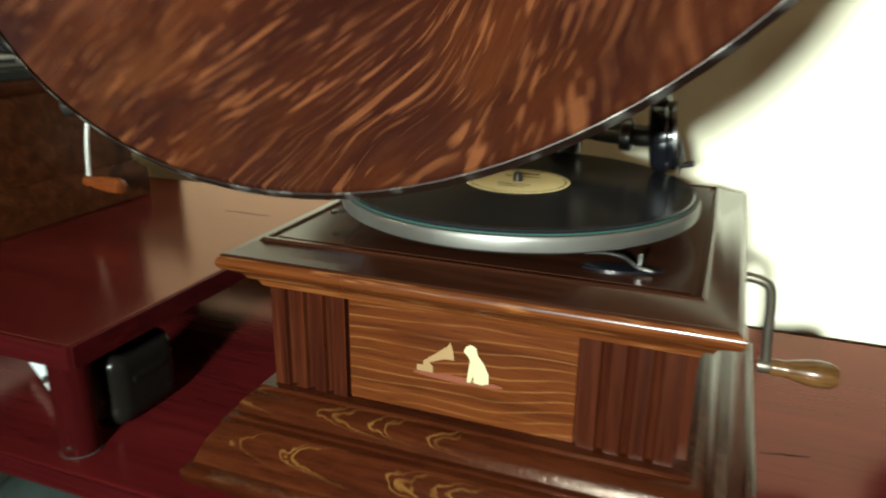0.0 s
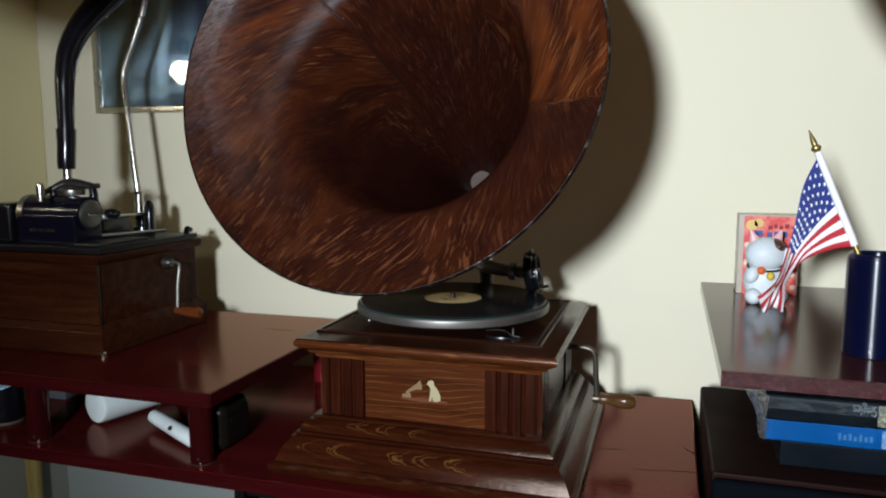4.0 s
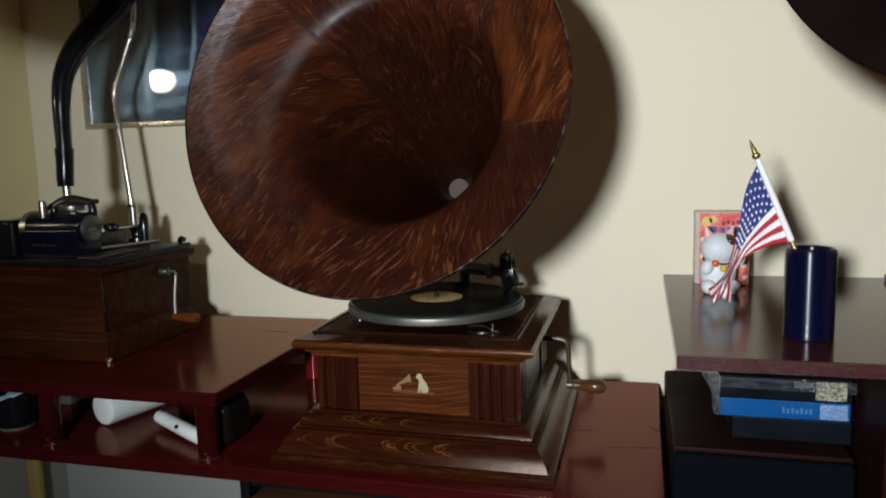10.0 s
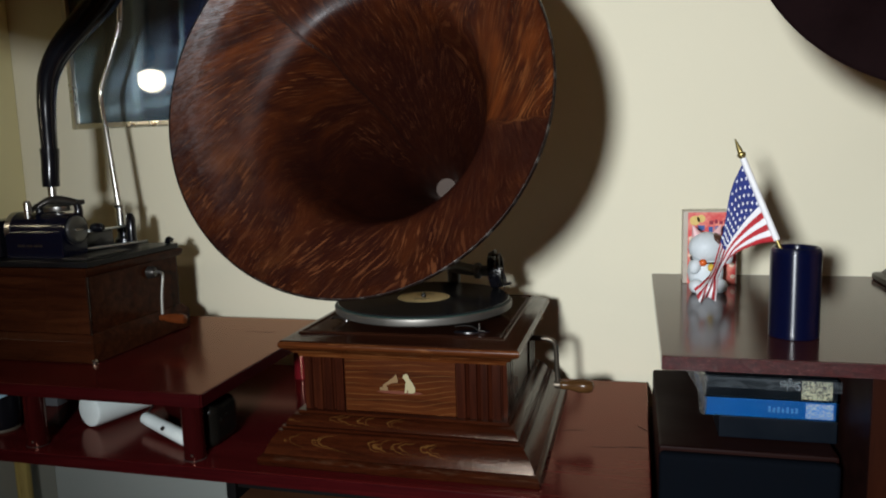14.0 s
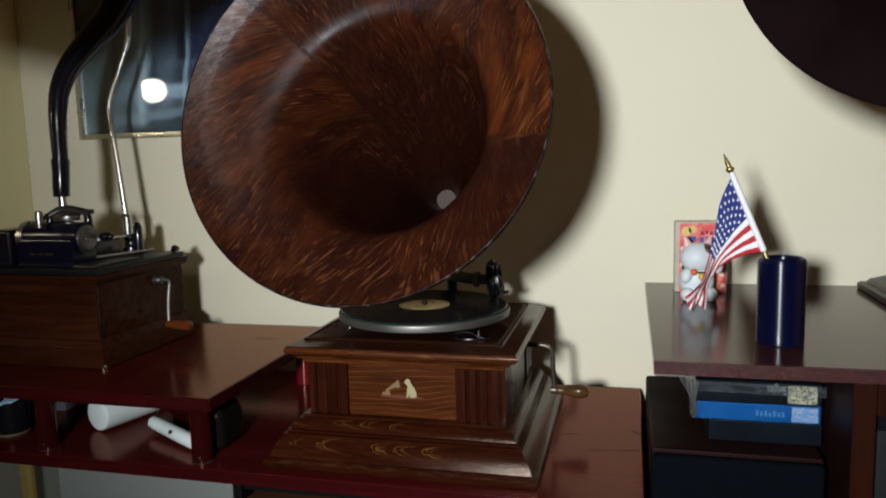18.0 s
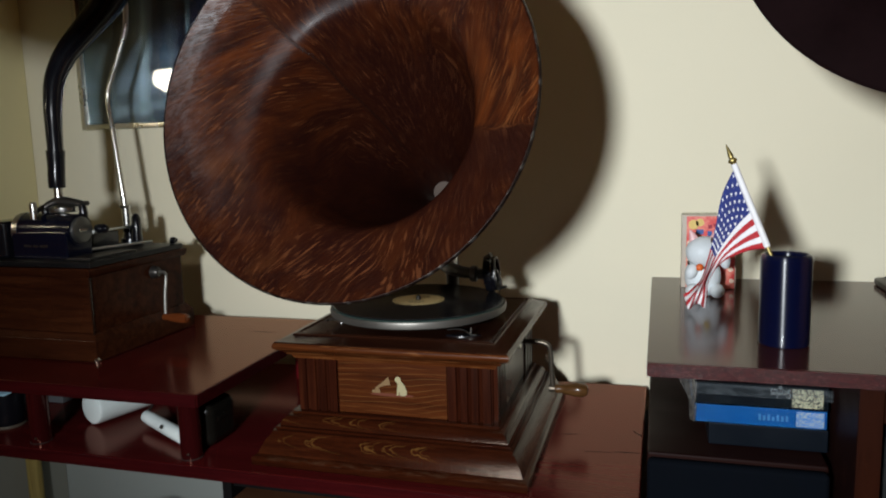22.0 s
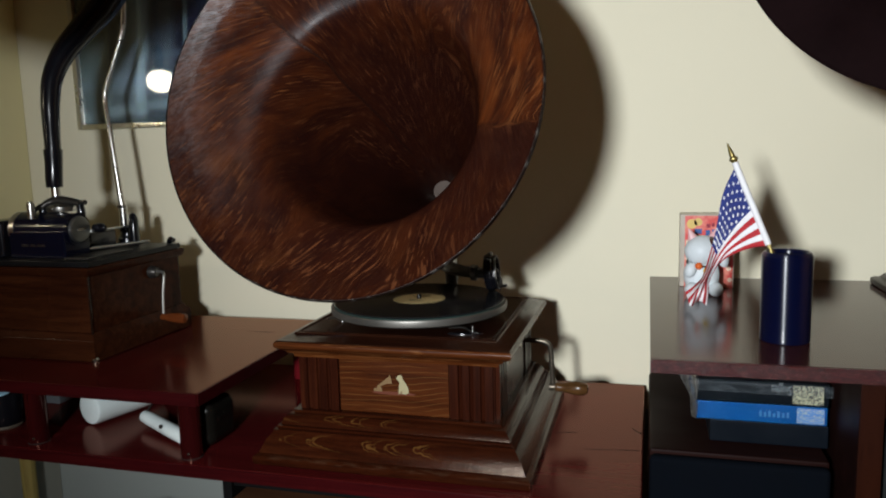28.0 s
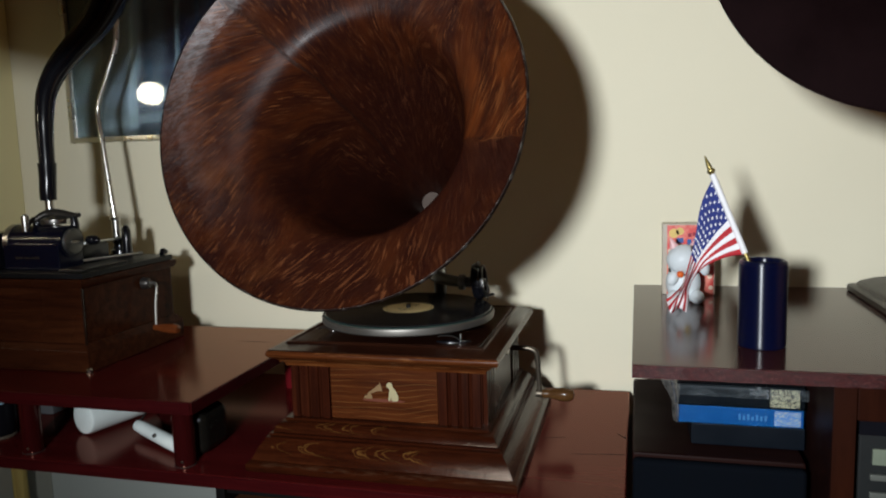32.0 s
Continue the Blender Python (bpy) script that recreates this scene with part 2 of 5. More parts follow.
OAK_TOP = wood("dark_oak_top", (0.012, 0.0036, 0.002), (0.022, 0.0068, 0.0034), (0.036, 0.0115, 0.005), (3, 60, 60), rough=0.2, coat=0.12, gloss=0.35, grain_bump=0.05, tint=(1.0, 0.82, 0.70))
OAK_PANEL = wood("quartered_oak_panel", (0.026, 0.0060, 0.0016), (0.060, 0.0150, 0.0034), (0.088, 0.0245, 0.0056), (5, 90, 90), rough=0.3, coat=0.0, fleck_colour=(0.20, 0.088, 0.026), bands=0.36, figure=(11, 11, 20), rings=285.0, grain_bump=0.05, gloss=0.12)
OAK_POST = wood("fluted_oak_post", (0.010, 0.0022, 0.0012), (0.030, 0.0064, 0.0026), (0.056, 0.0135, 0.0048), (110, 110, 5), rough=0.28, coat=0.03, grain_bump=0.08, gloss=0.16, tint=(1.0, 0.78, 0.64))
OAK_BASE = wood("flamed_oak_base", (0.0100, 0.0022, 0.0010), (0.0275, 0.0061, 0.0021), (0.048, 0.0116, 0.0036), (9, 110, 110), rough=0.17, coat=0.0, fleck_colour=(0.165, 0.076, 0.019), bands=0.5, figure=(95, 95, 130), rings=62.0, grain_bump=0.85, gloss=0.15, style="arcs", tint=(1.0, 0.80, 0.64))
EDISON = wood("antique_oak_case", (0.015, 0.0040, 0.0017), (0.033, 0.0094, 0.0036), (0.056, 0.0175, 0.0062), (4, 70, 70), rough=0.26, coat=0.0, gloss=0.04, grain_bump=0.08)
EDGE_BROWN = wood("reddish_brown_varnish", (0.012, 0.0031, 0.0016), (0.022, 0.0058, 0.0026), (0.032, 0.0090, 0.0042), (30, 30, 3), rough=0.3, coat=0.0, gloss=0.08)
ROUGH_EDGE = wood("rough_red_edge", (0.008, 0.0011, 0.0011), (0.034, 0.0036, 0.0036), (0.078, 0.0105, 0.0095), (90, 60, 260), rough=0.32, coat=0.0, spread=0.0, grain_bump=1.0, gloss=0.22, fleck=0.35, fleck_colour=(0.14, 0.05, 0.045), fleck_scale=(190, 60, 420))
SPEAKERWOOD = wood("black_brown_veneer", (0.0066, 0.0021, 0.0017), (0.0112, 0.0036, 0.0028), (0.017, 0.0056, 0.0043), (2.0, 26, 26), rough=0.5, coat=0.0, grain_bump=0.04, gloss=0.05)
FLAT_BLACK = plain("flat_black", (0.004, 0.0035, 0.0035), 0.7, spec=0.08)
DRAWER = wood("brown_drawer_wood", (0.035, 0.014, 0.007), (0.065, 0.028, 0.014), (0.095, 0.045, 0.022), (4, 70, 70), rough=0.4, coat=0.0, gloss=0.15)
PALE_WOOD = wood("pale_pine", (0.30, 0.21, 0.06), (0.44, 0.33, 0.10), (0.52, 0.40, 0.13), (50, 50, 3), rough=0.6, coat=0.0)
KNOB = wood("turned_knob_wood", (0.036, 0.0155, 0.005), (0.078, 0.036, 0.0115), (0.125, 0.062, 0.022), (8, 120, 120), rough=0.25, coat=0.3)
KNOB_RED = wood("red_knob_wood", (0.060, 0.0135, 0.004), (0.125, 0.031, 0.008), (0.17, 0.048, 0.013), (8, 120, 120), rough=0.25, coat=0.3)
SILVER = plain("brushed_nickel", (0.46, 0.47, 0.47), 0.36, 1.0)
CHROME = plain("chrome", (0.46, 0.45, 0.42), 0.26, 1.0)
IRON = plain("dark_iron", (0.06, 0.055, 0.05), 0.35, 0.7)
CRANK = plain("worn_steel_crank", (0.11, 0.092, 0.07), 0.38, 0.8)
WORN_CHROME = plain("worn_dark_chrome", (0.13, 0.125, 0.12), 0.34, 1.0, vary=0.35)
NICKEL = plain("dull_nickel", (0.135, 0.126, 0.112), 0.45, 0.8)
BLACK = plain("black_enamel", (0.005, 0.005, 0.007), 0.2, 0.0, 0.15)
BARE = plain("worn_plated_steel", (0.34, 0.33, 0.30), 0.42, 0.85)
JAPAN = plain("dull_black_japan", (0.0042, 0.0042, 0.0048), 0.42, 0.0, 0.0, spec=0.2)
BLUEBLACK = plain("blue_black_enamel", (0.0024, 0.003, 0.0085), 0.2, 0.0, 0.1)
BRASS = plain("aged_brass", (0.27, 0.21, 0.075), 0.45, 0.8)
GREEN = plain("green_felt", (0.011, 0.034, 0.027), 0.9, bump=0.3)
SHELLAC = plain("black_shellac", (0.008, 0.008, 0.009), 0.22, 0.0, 0.05, spec=0.14)
CREAM = plain("cream_paper_label", (0.62, 0.47, 0.22), 0.6)
DARKPRINT = plain("dark_print", (0.03, 0.025, 0.02), 0.6)
IVORY = plain("ivory_transfer", (0.29, 0.25, 0.14), 0.6)
TAN = plain("tan_transfer", (0.16, 0.095, 0.040), 0.6)
RUST = plain("rust_transfer", (0.095, 0.022, 0.008), 0.6)


# ---- mesh helpers ----
def part(name, bm, material, parent=None, label="", smooth=True):
    """Links a bmesh as one mesh object, under a thing or a part where one is given."""
    bmesh.ops.recalc_face_normals(bm, faces=bm.faces)
    me = bpy.data.meshes.new(name)
    bm.to_mesh(me)
    bm.free()
    for m in material if isinstance(material, (list, tuple)) else [material]:
        me.materials.append(m)
    if smooth:
        me.shade_smooth()
        me.set_sharp_from_angle(angle=radians(38))
    ob = new(name, me)
    if smooth:
        # keeps broad flat faces flat beside their rounded edges
        even = ob.modifiers.new("even_shading", "WEIGHTED_NORMAL")
        even.keep_sharp = True
    if parent:
        ob.parent = parent
    return tagged(ob, label)


def thing(name, place=(0, 0, 0), label="", category="", group="", turn=0.0):
    ob = new(name)
    ob.empty_display_size = 0.02
    ob.matrix_world = pose(*place, 0, 0, turn)
    return tagged(ob, label, category, group)


def block(x0, x1, y0, y1, z0, z1, bevel=0.002, steps=2, bm=None):
    bm = bm or bmesh.new()
    r = bmesh.ops.create_cube(bm, size=1, matrix=Matrix.Translation(((x0 + x1) / 2, (y0 + y1) / 2, (z0 + z1) / 2)) @ Matrix.Diagonal((x1 - x0, y1 - y0, z1 - z0, 1)))
    if bevel:
        edges = list({e for v in r["verts"] for e in v.link_edges})
        bmesh.ops.bevel(bm, geom=edges, offset=bevel, segments=steps, profile=0.5, affect="EDGES")
    return bm


def lathe(profile, steps=64, m=None, bm=None, close=False):
    """Turns (radius, height) points round z."""
    bm = bm or bmesh.new()
    rings = []
    for r, h in profile:
        if r < 1e-6:
            rings.append([bm.verts.new((0, 0, h))])
        else:
            rings.append([bm.verts.new((r * math.cos(2 * math.pi * i / steps), r * math.sin(2 * math.pi * i / steps), h)) for i in range(steps)])
    pairs = list(zip(rings, rings[1:])) + ([(rings[-1], rings[0])] if close else [])
    for a, b in pairs:
        for i in range(steps):
            j = (i + 1) % steps
            if len(a) == 1 and len(b) > 1:
                bm.faces.new((a[0], b[j], b[i]))
            elif len(b) == 1 and len(a) > 1:
                bm.faces.new((a[i], a[j], b[0]))
            elif len(a) > 1:
                bm.faces.new((a[i], a[j], b[j], b[i]))
    if m is not None:
        verts = [v for ring in rings for v in ring]
        bmesh.ops.transform(bm, matrix=m, verts=verts)
    return bm


def spline(points, per=8):
    """A smooth line through the points (Catmull-Rom); numbers after the third are carried along."""
    p = [np.array(q, float) for q in points]
    p = [2 * p[0] - p[1]] + p + [2 * p[-1] - p[-2]]
    out = []
    for a, b, c, d in zip(p, p[1:], p[2:], p[3:]):
        for i in range(per):
            t = i / per
            out.append(0.5 * (2 * b + (c - a) * t + (2 * a - 5 * b + 4 * c - d) * t * t + (3 * b - a - 3 * c + d) * t ** 3))
    return out + [p[-2]]


def tube(points, radius=0.004, steps=16, per=8, bm=None, smooth=True, flat=1.0):
    """A round bar along (x, y, z) or (x, y, z, radius) points, with closed ends."""
    bm = bm or bmesh.new()
    line = spline(points, per) if smooth else [np.array(q, float) for q in points]
    way = [Vector(line[min(i + 1, len(line) - 1)][:3] - line[max(i - 1, 0)][:3]).normalized() for i in range(len(line))]
    side = way[0].orthogonal().normalized()
    rings = []
    for q, w in zip(line, way):
        side = (side - w * side.dot(w)).normalized()
        up = w.cross(side)
        r = float(q[3]) if len(q) > 3 else radius
        rings.append([bm.verts.new(Vector(q[:3]) + r * (math.cos(2 * math.pi * i / steps) * side + flat * math.sin(2 * math.pi * i / steps) * up)) for i in range(steps)])
    for a, b in zip(rings, rings[1:]):
        for i in range(steps):
            j = (i + 1) % steps
            bm.faces.new((a[i], a[j], b[j], b[i]))
    bm.faces.new(rings[0][::-1])
    bm.faces.new(rings[-1])
    return bm


def moulding(x0, x1, y0, y1, profile, bm=None, cap=True):
    """A mitred moulding round a rectangle: profile of (outward distance, height), closed at both ends by caps."""
    bm = bm or bmesh.new()
    rings = [[bm.verts.new(c) for c in ((x0 - d, y0 - d, h), (x1 + d, y0 - d, h), (x1 + d, y1 + d, h), (x0 - d, y1 + d, h))] for d, h in profile]
    for a, b in zip(rings, rings[1:]):
        for i in range(4):
            j = (i + 1) % 4
            bm.faces.new((a[i], a[j], b[j], b[i]))
    if cap:
        bm.faces.new(rings[0][::-1])
        bm.faces.new(rings[-1])
    return bm


def slab(outline, depth, m=None, bm=None):
    """A flat piece from a 2D outline, depth thick along z, put in place by m."""
    bm = bm or bmesh.new()
    low = [bm.verts.new((x, y, 0)) for x, y in outline]
    high = [bm.verts.new((x, y, depth)) for x, y in outline]
    bm.faces.new(low[::-1])
    bm.faces.new(high)
    for i in range(len(low)):
        j = (i + 1) % len(low)
        bm.faces.new((low[i], low[j], high[j], high[i]))
    if m is not None:
        bmesh.ops.transform(bm, matrix=m, verts=low + high)
    return bm


def oval(cx, cy, rx, ry, turn=0.0, n=20):
    c, s = math.cos(radians(turn)), math.sin(radians(turn))
    return [(cx + rx * math.cos(a) * c - ry * math.sin(a) * s, cy + rx * math.cos(a) * s + ry * math.sin(a) * c) for a in (2 * math.pi * i / n for i in range(n))]


def structure(name, bm, material, label):
    return tagged(part(name, bm, material, None), label, kind="structure")


# ---- the room ----
BACK, LEFT = 0.84, -1.032
DESK, SHELF, SIDE = 0.752, 0.848, 0.935
structure("floor", block(-2.5, 1.7, -2.3, 0.96, -0.1, 0.0, 0), FLOOR, "dark boarded floor of a small room")
structure("ceiling", block(-2.5, 1.7, -2.3, 0.96, 2.5, 2.6, 0), CEILING, "unseen ceiling, dulled to cut the bounced light")
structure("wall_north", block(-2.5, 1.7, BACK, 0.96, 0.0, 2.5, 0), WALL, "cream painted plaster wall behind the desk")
structure("wall_west", block(LEFT - 0.12, LEFT, 0.42, BACK, 0.0, 2.5, 0.004), WALL_SIDE, "cream plaster wall beside the desk, its warm light put into the colour")
structure("wall_east", block(1.6, 1.7, -2.2, BACK, 0.0, 2.5, 0), DIM, "unseen wall, browned to dim and warm the bounced light")
structure("wall_south", block(-2.4, 1.6, -2.3, -2.2, 0.0, 2.5, 0), DIM, "unseen wall, browned to dim and warm the bounced light")
structure("wall_far_west", block(-2.5, -2.4, -2.2, BACK, 0.0, 2.5, 0), DIM, "unseen wall, browned to dim and warm the bounced light")


# ---- the desk with its raised shelf ----
def crack(x0, y0, x1, y1, width, z, steps=9):
    """A ragged dark crack lying in the desktop's varnish."""
    rng = random.Random(int(x0 * 1e4))
    way = Vector((x1 - x0, y1 - y0)).normalized()
    side = Vector((-way.y, way.x))
    up, down = [], []
    for i in range(steps + 1):
        k = i / steps
        c = Vector((x0, y0)).lerp(Vector((x1, y1)), k) + side * rng.uniform(-0.0012, 0.0012)
        w = width * (0.25 + 0.75 * math.sin(math.pi * k)) * rng.uniform(0.35, 1.0) / 2
        up.append(tuple(c + side * w))
        down.append(tuple(c - side * w))
    return slab(up + down[::-1], 0.0003, Matrix.Translation((0, 0, z - 0.00015)))


def build_desk():
    t = thing("desk", (0, 0, 0), "dark red mahogany varnished desk with a raised shelf", "desk")
    part("desktop", block(LEFT + 0.004, 0.222, 0.365, 0.813, DESK - 0.017, DESK, 0.002), RED_TOP, t)
    for x0, y0, x1, y1, w in ((0.099, 0.575, 0.134, 0.582, 0.0016), (0.147, 0.525, 0.183, 0.529, 0.0012), (0.186, 0.531, 0.2205, 0.535, 0.0018), (0.207, 0.612, 0.2205, 0.592, 0.0022)):
        part("crack", crack(x0, y0, x1, y1, w * 1.7, DESK), FLAT_BLACK, t, "dark chipped crack in the varnish", smooth=False)
    # added strips that darken the board edges by colour
    part("front_strip", block(LEFT + 0.004, 0.2215, 0.3634, 0.3649, DESK - 0.0166, DESK - 0.0004, 0.0005), SHADED_EDGE, t, "added strip, front edge shaded by dark red colour")
    part("front_strip", block(LEFT + 0.004, -0.3415, 0.3704, 0.3719, SHELF - 0.0176, SHELF - 0.0004, 0.0005), SHADED_EDGE, t, "added strip, front edge shaded by dark red colour")
    part("raised_shelf", block(LEFT + 0.004, -0.341, 0.372, 0.791, SHELF - 0.018, SHELF, 0.0025), RED, t)
    part("crack", crack(-0.455, 0.690, -0.398, 0.690, 0.0018, SHELF), FLAT_BLACK, t, "thin dark crack in the varnish", smooth=False)
    # another added strip, shading the shelf end by colour
    part("end_strip", block(-0.3408, -0.3392, 0.3725, 0.790, SHELF - 0.0175, SHELF - 0.0008, 0.0004), SHADED_EDGE, t, "added strip, shelf end shaded by colour")
    for x in (-0.3675, -0.622, -0.914):
        part("post", lathe([(0, DESK + 0.0005), (0.0138, DESK + 0.0005), (0.0142, DESK + 0.002), (0.0142, SHELF - 0.020), (0.0138, SHELF - 0.0185), (0, SHELF - 0.0185)], 32, Matrix.Translation((x, 0.391, 0))), POST_DARK, t, "round dark red post")
        part("stud", lathe([(0, 0), (0.0024, 0), (0.002, 0.0012), (0, 0.0018)], 12, Matrix.Translation((x + 0.004, 0.3775, DESK + 0.009)) @ Matrix.Rotation(math.pi / 2, 4, "X")), CHROME, t, "small bright nail head")
        part("foot_ring", lathe([(0.0143, DESK + 0.0004), (0.0150, DESK + 0.0004), (0.0150, DESK + 0.0012), (0.0143, DESK + 0.0016)], 32, Matrix.Translation((x, 0.391, 0)), close=True), IRON, t, "thin worn metal foot ring")
    for x in (-0.376, -0.93):
        part("post", lathe([(0, DESK + 0.0005), (0.0145, DESK + 0.0005), (0.0150, DESK + 0.003), (0.0150, SHELF - 0.021), (0.0145, SHELF - 0.0185), (0, SHELF - 0.0185)], 32, Matrix.Translation((x, 0.742, 0))), RED_POST, t, "glossy round red post")
    # flat black panels and rail: the gap's shade under the desk, as colour
    part("side_panel", block(-0.334, -0.3195, 0.405, 0.80, 0.02, DESK - 0.0175, 0.002), FLAT_BLACK, t)
    part("side_panel", block(0.196, 0.214, 0.40, 0.80, 0.02, DESK - 0.0175, 0.002), FLAT_BLACK, t)
    part("back_panel", block(-0.319, 0.195, 0.79, 0.802, 0.02, DESK - 0.0175, 0.001), BROWN, t)
    part("drawer", block(-0.318, 0.194, 0.385, 0.78, 0.55, 0.692, 0.003), DRAWER, t, "brown wooden drawer")
    part("rail", block(-0.319, 0.195, 0.41, 0.425, 0.706, DESK - 0.0175, 0.001), FLAT_BLACK, t)
    return t


build_desk()


# ---- the gramophone ----
GX, GY = -0.089, 0.568


def build_case():
    t = thing("gramophone", (GX, GY, DESK), "antique oak table gramophone with a large wooden horn", "gramophone")

    def at(bm):
        bmesh.ops.transform(bm, matrix=Matrix.Translation((-GX, -GY, -DESK)), verts=bm.verts)
        return bm

    x0, x1, y0, y1 = GX - 0.134, GX + 0.134, 0.435, 0.70
    part("case", at(block(x0 + 0.002, x1 - 0.002, y0 + 0.002, y1 - 0.002, 0.81, 0.915, 0)), OAK_POST, t)
    base = [(0.048, DESK), (0.0495, DESK + 0.002), (0.0495, DESK + 0.0105), (0.046, DESK + 0.013), (0.043, DESK + 0.0145), (0.040, DESK + 0.022), (0.036, DESK + 0.030), (0.031, DESK + 0.0365), (0.0285, DESK + 0.039), (0.0285, DESK + 0.042), (0.0245, DESK + 0.0435), (0.0245, DESK + 0.046), (0.021, DESK + 0.047), (0.0185, DESK + 0.053), (0.0125, DESK + 0.059), (0.008, DESK + 0.0605), (0.008, DESK + 0.0635), (0.002, DESK + 0.0645), (-0.01, DESK + 0.0645)]
    part("base_moulding", at(moulding(x0, x1, y0, y1, base)), OAK_BASE, t, "flamed oak stepped base")
    lid = [(-0.004, 0.888), (0.004, 0.888), (0.006, 0.893), (0.010, 0.894), (0.013, 0.898), (0.0195, 0.9015), (0.0225, 0.9032), (0.0242, 0.9056), (0.0245, 0.9082), (0.0236, 0.9104), (0.0222, 0.9116), (0.0, 0.9118)]
    part("lid_moulding", at(moulding(x0, x1, y0, y1, lid)), OAK, t, "golden oak lid moulding")
    slope = [(0.0, 0.9119), (0.0220, 0.9119), (0.0216, 0.9126), (0.0205, 0.9132), (0.015, 0.9145), (0.004, 0.9190), (0.002, 0.9210), (0.0, 0.9212), (-0.002, 0.9195), (-0.004, 0.9195)]
    part("lid_slope", at(moulding(x0, x1, y0, y1, slope)), OAK_TOP, t, "dark polished sloping lid border")
    part("motor_board", at(block(x0 + 0.005, x1 - 0.005, y0 + 0.005, y1 - 0.005, 0.9165, 0.9206, 0)), OAK_TOP, t, "dark polished oak top board")
    part("front_panel", at(block(-0.165, -0.016, y0 - 0.0005, y0 + 0.004, 0.8165, 0.8885, 0.001)), OAK_PANEL, t, "quarter-sawn golden oak panel")
    # fluted corner posts, front and side
    for cx in (-0.194, 0.014):
        part("fluted_post", at(fluted(cx - 0.0275, cx + 0.0275, y0 - 0.003, 0.8165, 0.8885)), OAK_POST, t)
    for cy in (0.47, 0.67):
        for s, x in ((-1, x0), (1, x1)):
            bm = fluted(-0.0275, 0.0275, -0.0035, 0.8165, 0.8885)
            bmesh.ops.transform(bm, matrix=Matrix.Translation((x, cy, 0)) @ Matrix.Rotation(s * math.pi / 2, 4, "Z"), verts=bm.verts)
            part("fluted_post", at(bm), OAK_POST, t)
    part("side_panel", at(block(x1 - 0.001, x1 + 0.001, 0.498, 0.642, 0.8165, 0.8885, 0.0005)), OAK_PANEL, t)
    part("side_panel", at(block(x0 - 0.001, x0 + 0.001, 0.498, 0.642, 0.8165, 0.8885, 0.0005)), OAK_PANEL, t)
    build_badge(t, at, y0 - 0.0005)
    build_turntable(t, at)
    build_arm(t, at)
    build_crank(t, at)
    build_horn(t, at)
    return t


def fluted(x0, x1, y, z0, z1):
    """A flat post with three sunk flutes down its face."""
    w = x1 - x0
    line = [(x0, 0.006), (x0, 0.0)]
    for c in (0.24, 0.5, 0.76):
        for k in range(5):
            a = math.pi * k / 4
            line.append((x0 + w * (c - 0.055 * math.cos(a)), 0.0045 * math.sin(a)))
    line += [(x1, 0.0), (x1, 0.006)]
    bm = bmesh.new()
    low = [bm.verts.new((px, y + d, z0)) for px, d in line]
    high = [bm.verts.new((px, y + d, z1)) for px, d in line]
    for i in range(len(line) - 1):
        bm.faces.new((low[i], low[i + 1], high[i + 1], high[i]))
    bm.faces.new(low)
    bm.faces.new(high)
    return bm


def build_badge(t, at, y):
    """The small transfer on the panel, as plain shapes in its colours."""
    stand = Matrix.Translation((0, y - 0.0002, 0)) @ Matrix.Rotation(math.pi / 2, 4, "X")
    bm = slab(oval(-0.090, 0.8445, 0.030, 0.0022), 0.0003, stand)
    part("badge_ground", at(bm), RUST, t, smooth=False)
    stand2 = Matrix.Translation((0, y - 0.0006, 0)) @ Matrix.Rotation(math.pi / 2, 4, "X")
    bm = slab([(-0.117, 0.8462), (-0.117, 0.8502), (-0.1125, 0.8508), (-0.1125, 0.8535), (-0.104, 0.8600), (-0.0965, 0.8662), (-0.0945, 0.8690), (-0.0928, 0.8640), (-0.0918, 0.8575), (-0.0985, 0.8570), (-0.1085, 0.8530), (-0.106, 0.8505), (-0.106, 0.8462)], 0.0003, stand2)
    part("badge_shape", at(bm), TAN, t, "tan trumpet-like shape of the badge", smooth=False)
    bm = slab([(-0.0859, 0.8647), (-0.0842, 0.8682), (-0.0810, 0.8699), (-0.0777, 0.8682), (-0.0769, 0.8639), (-0.0728, 0.8587), (-0.0695, 0.8518), (-0.0695, 0.8458), (-0.0736, 0.8441), (-0.0789, 0.8445), (-0.0793, 0.8497), (-0.0810, 0.8445), (-0.0834, 0.8441), (-0.0826, 0.8527), (-0.0814, 0.8591), (-0.0830, 0.8621)], 0.0003, stand2)
    part("badge_shape", at(bm), IVORY, t, "ivory upright shape of the badge", smooth=False)


PX, PY = -0.087, 0.546


def build_turntable(t, at):
    m = Matrix.Translation((PX, PY, 0))
    bm = lathe([(0, 0.931), (0.105, 0.931), (0.1195, 0.9325), (0.1240, 0.9350), (0.1245, 0.9412), (0.1232, 0.9437), (0.1205, 0.9437), (0, 0.9437)], 96, m)
    plate = part("turntable", at(bm), NICKEL, t, "dull nickel turntable rim")
    bm = lathe([(0, 0.9438), (0.1200, 0.9438), (0.1200, 0.9448), (0, 0.9448)], 96, m)
    part("felt", at(bm), GREEN, plate, "green felt mat")
    part("bearing", at(lathe([(0.02, 0.9206), (0.02, 0.931), (0, 0.931)], 32, m)), IRON, plate)


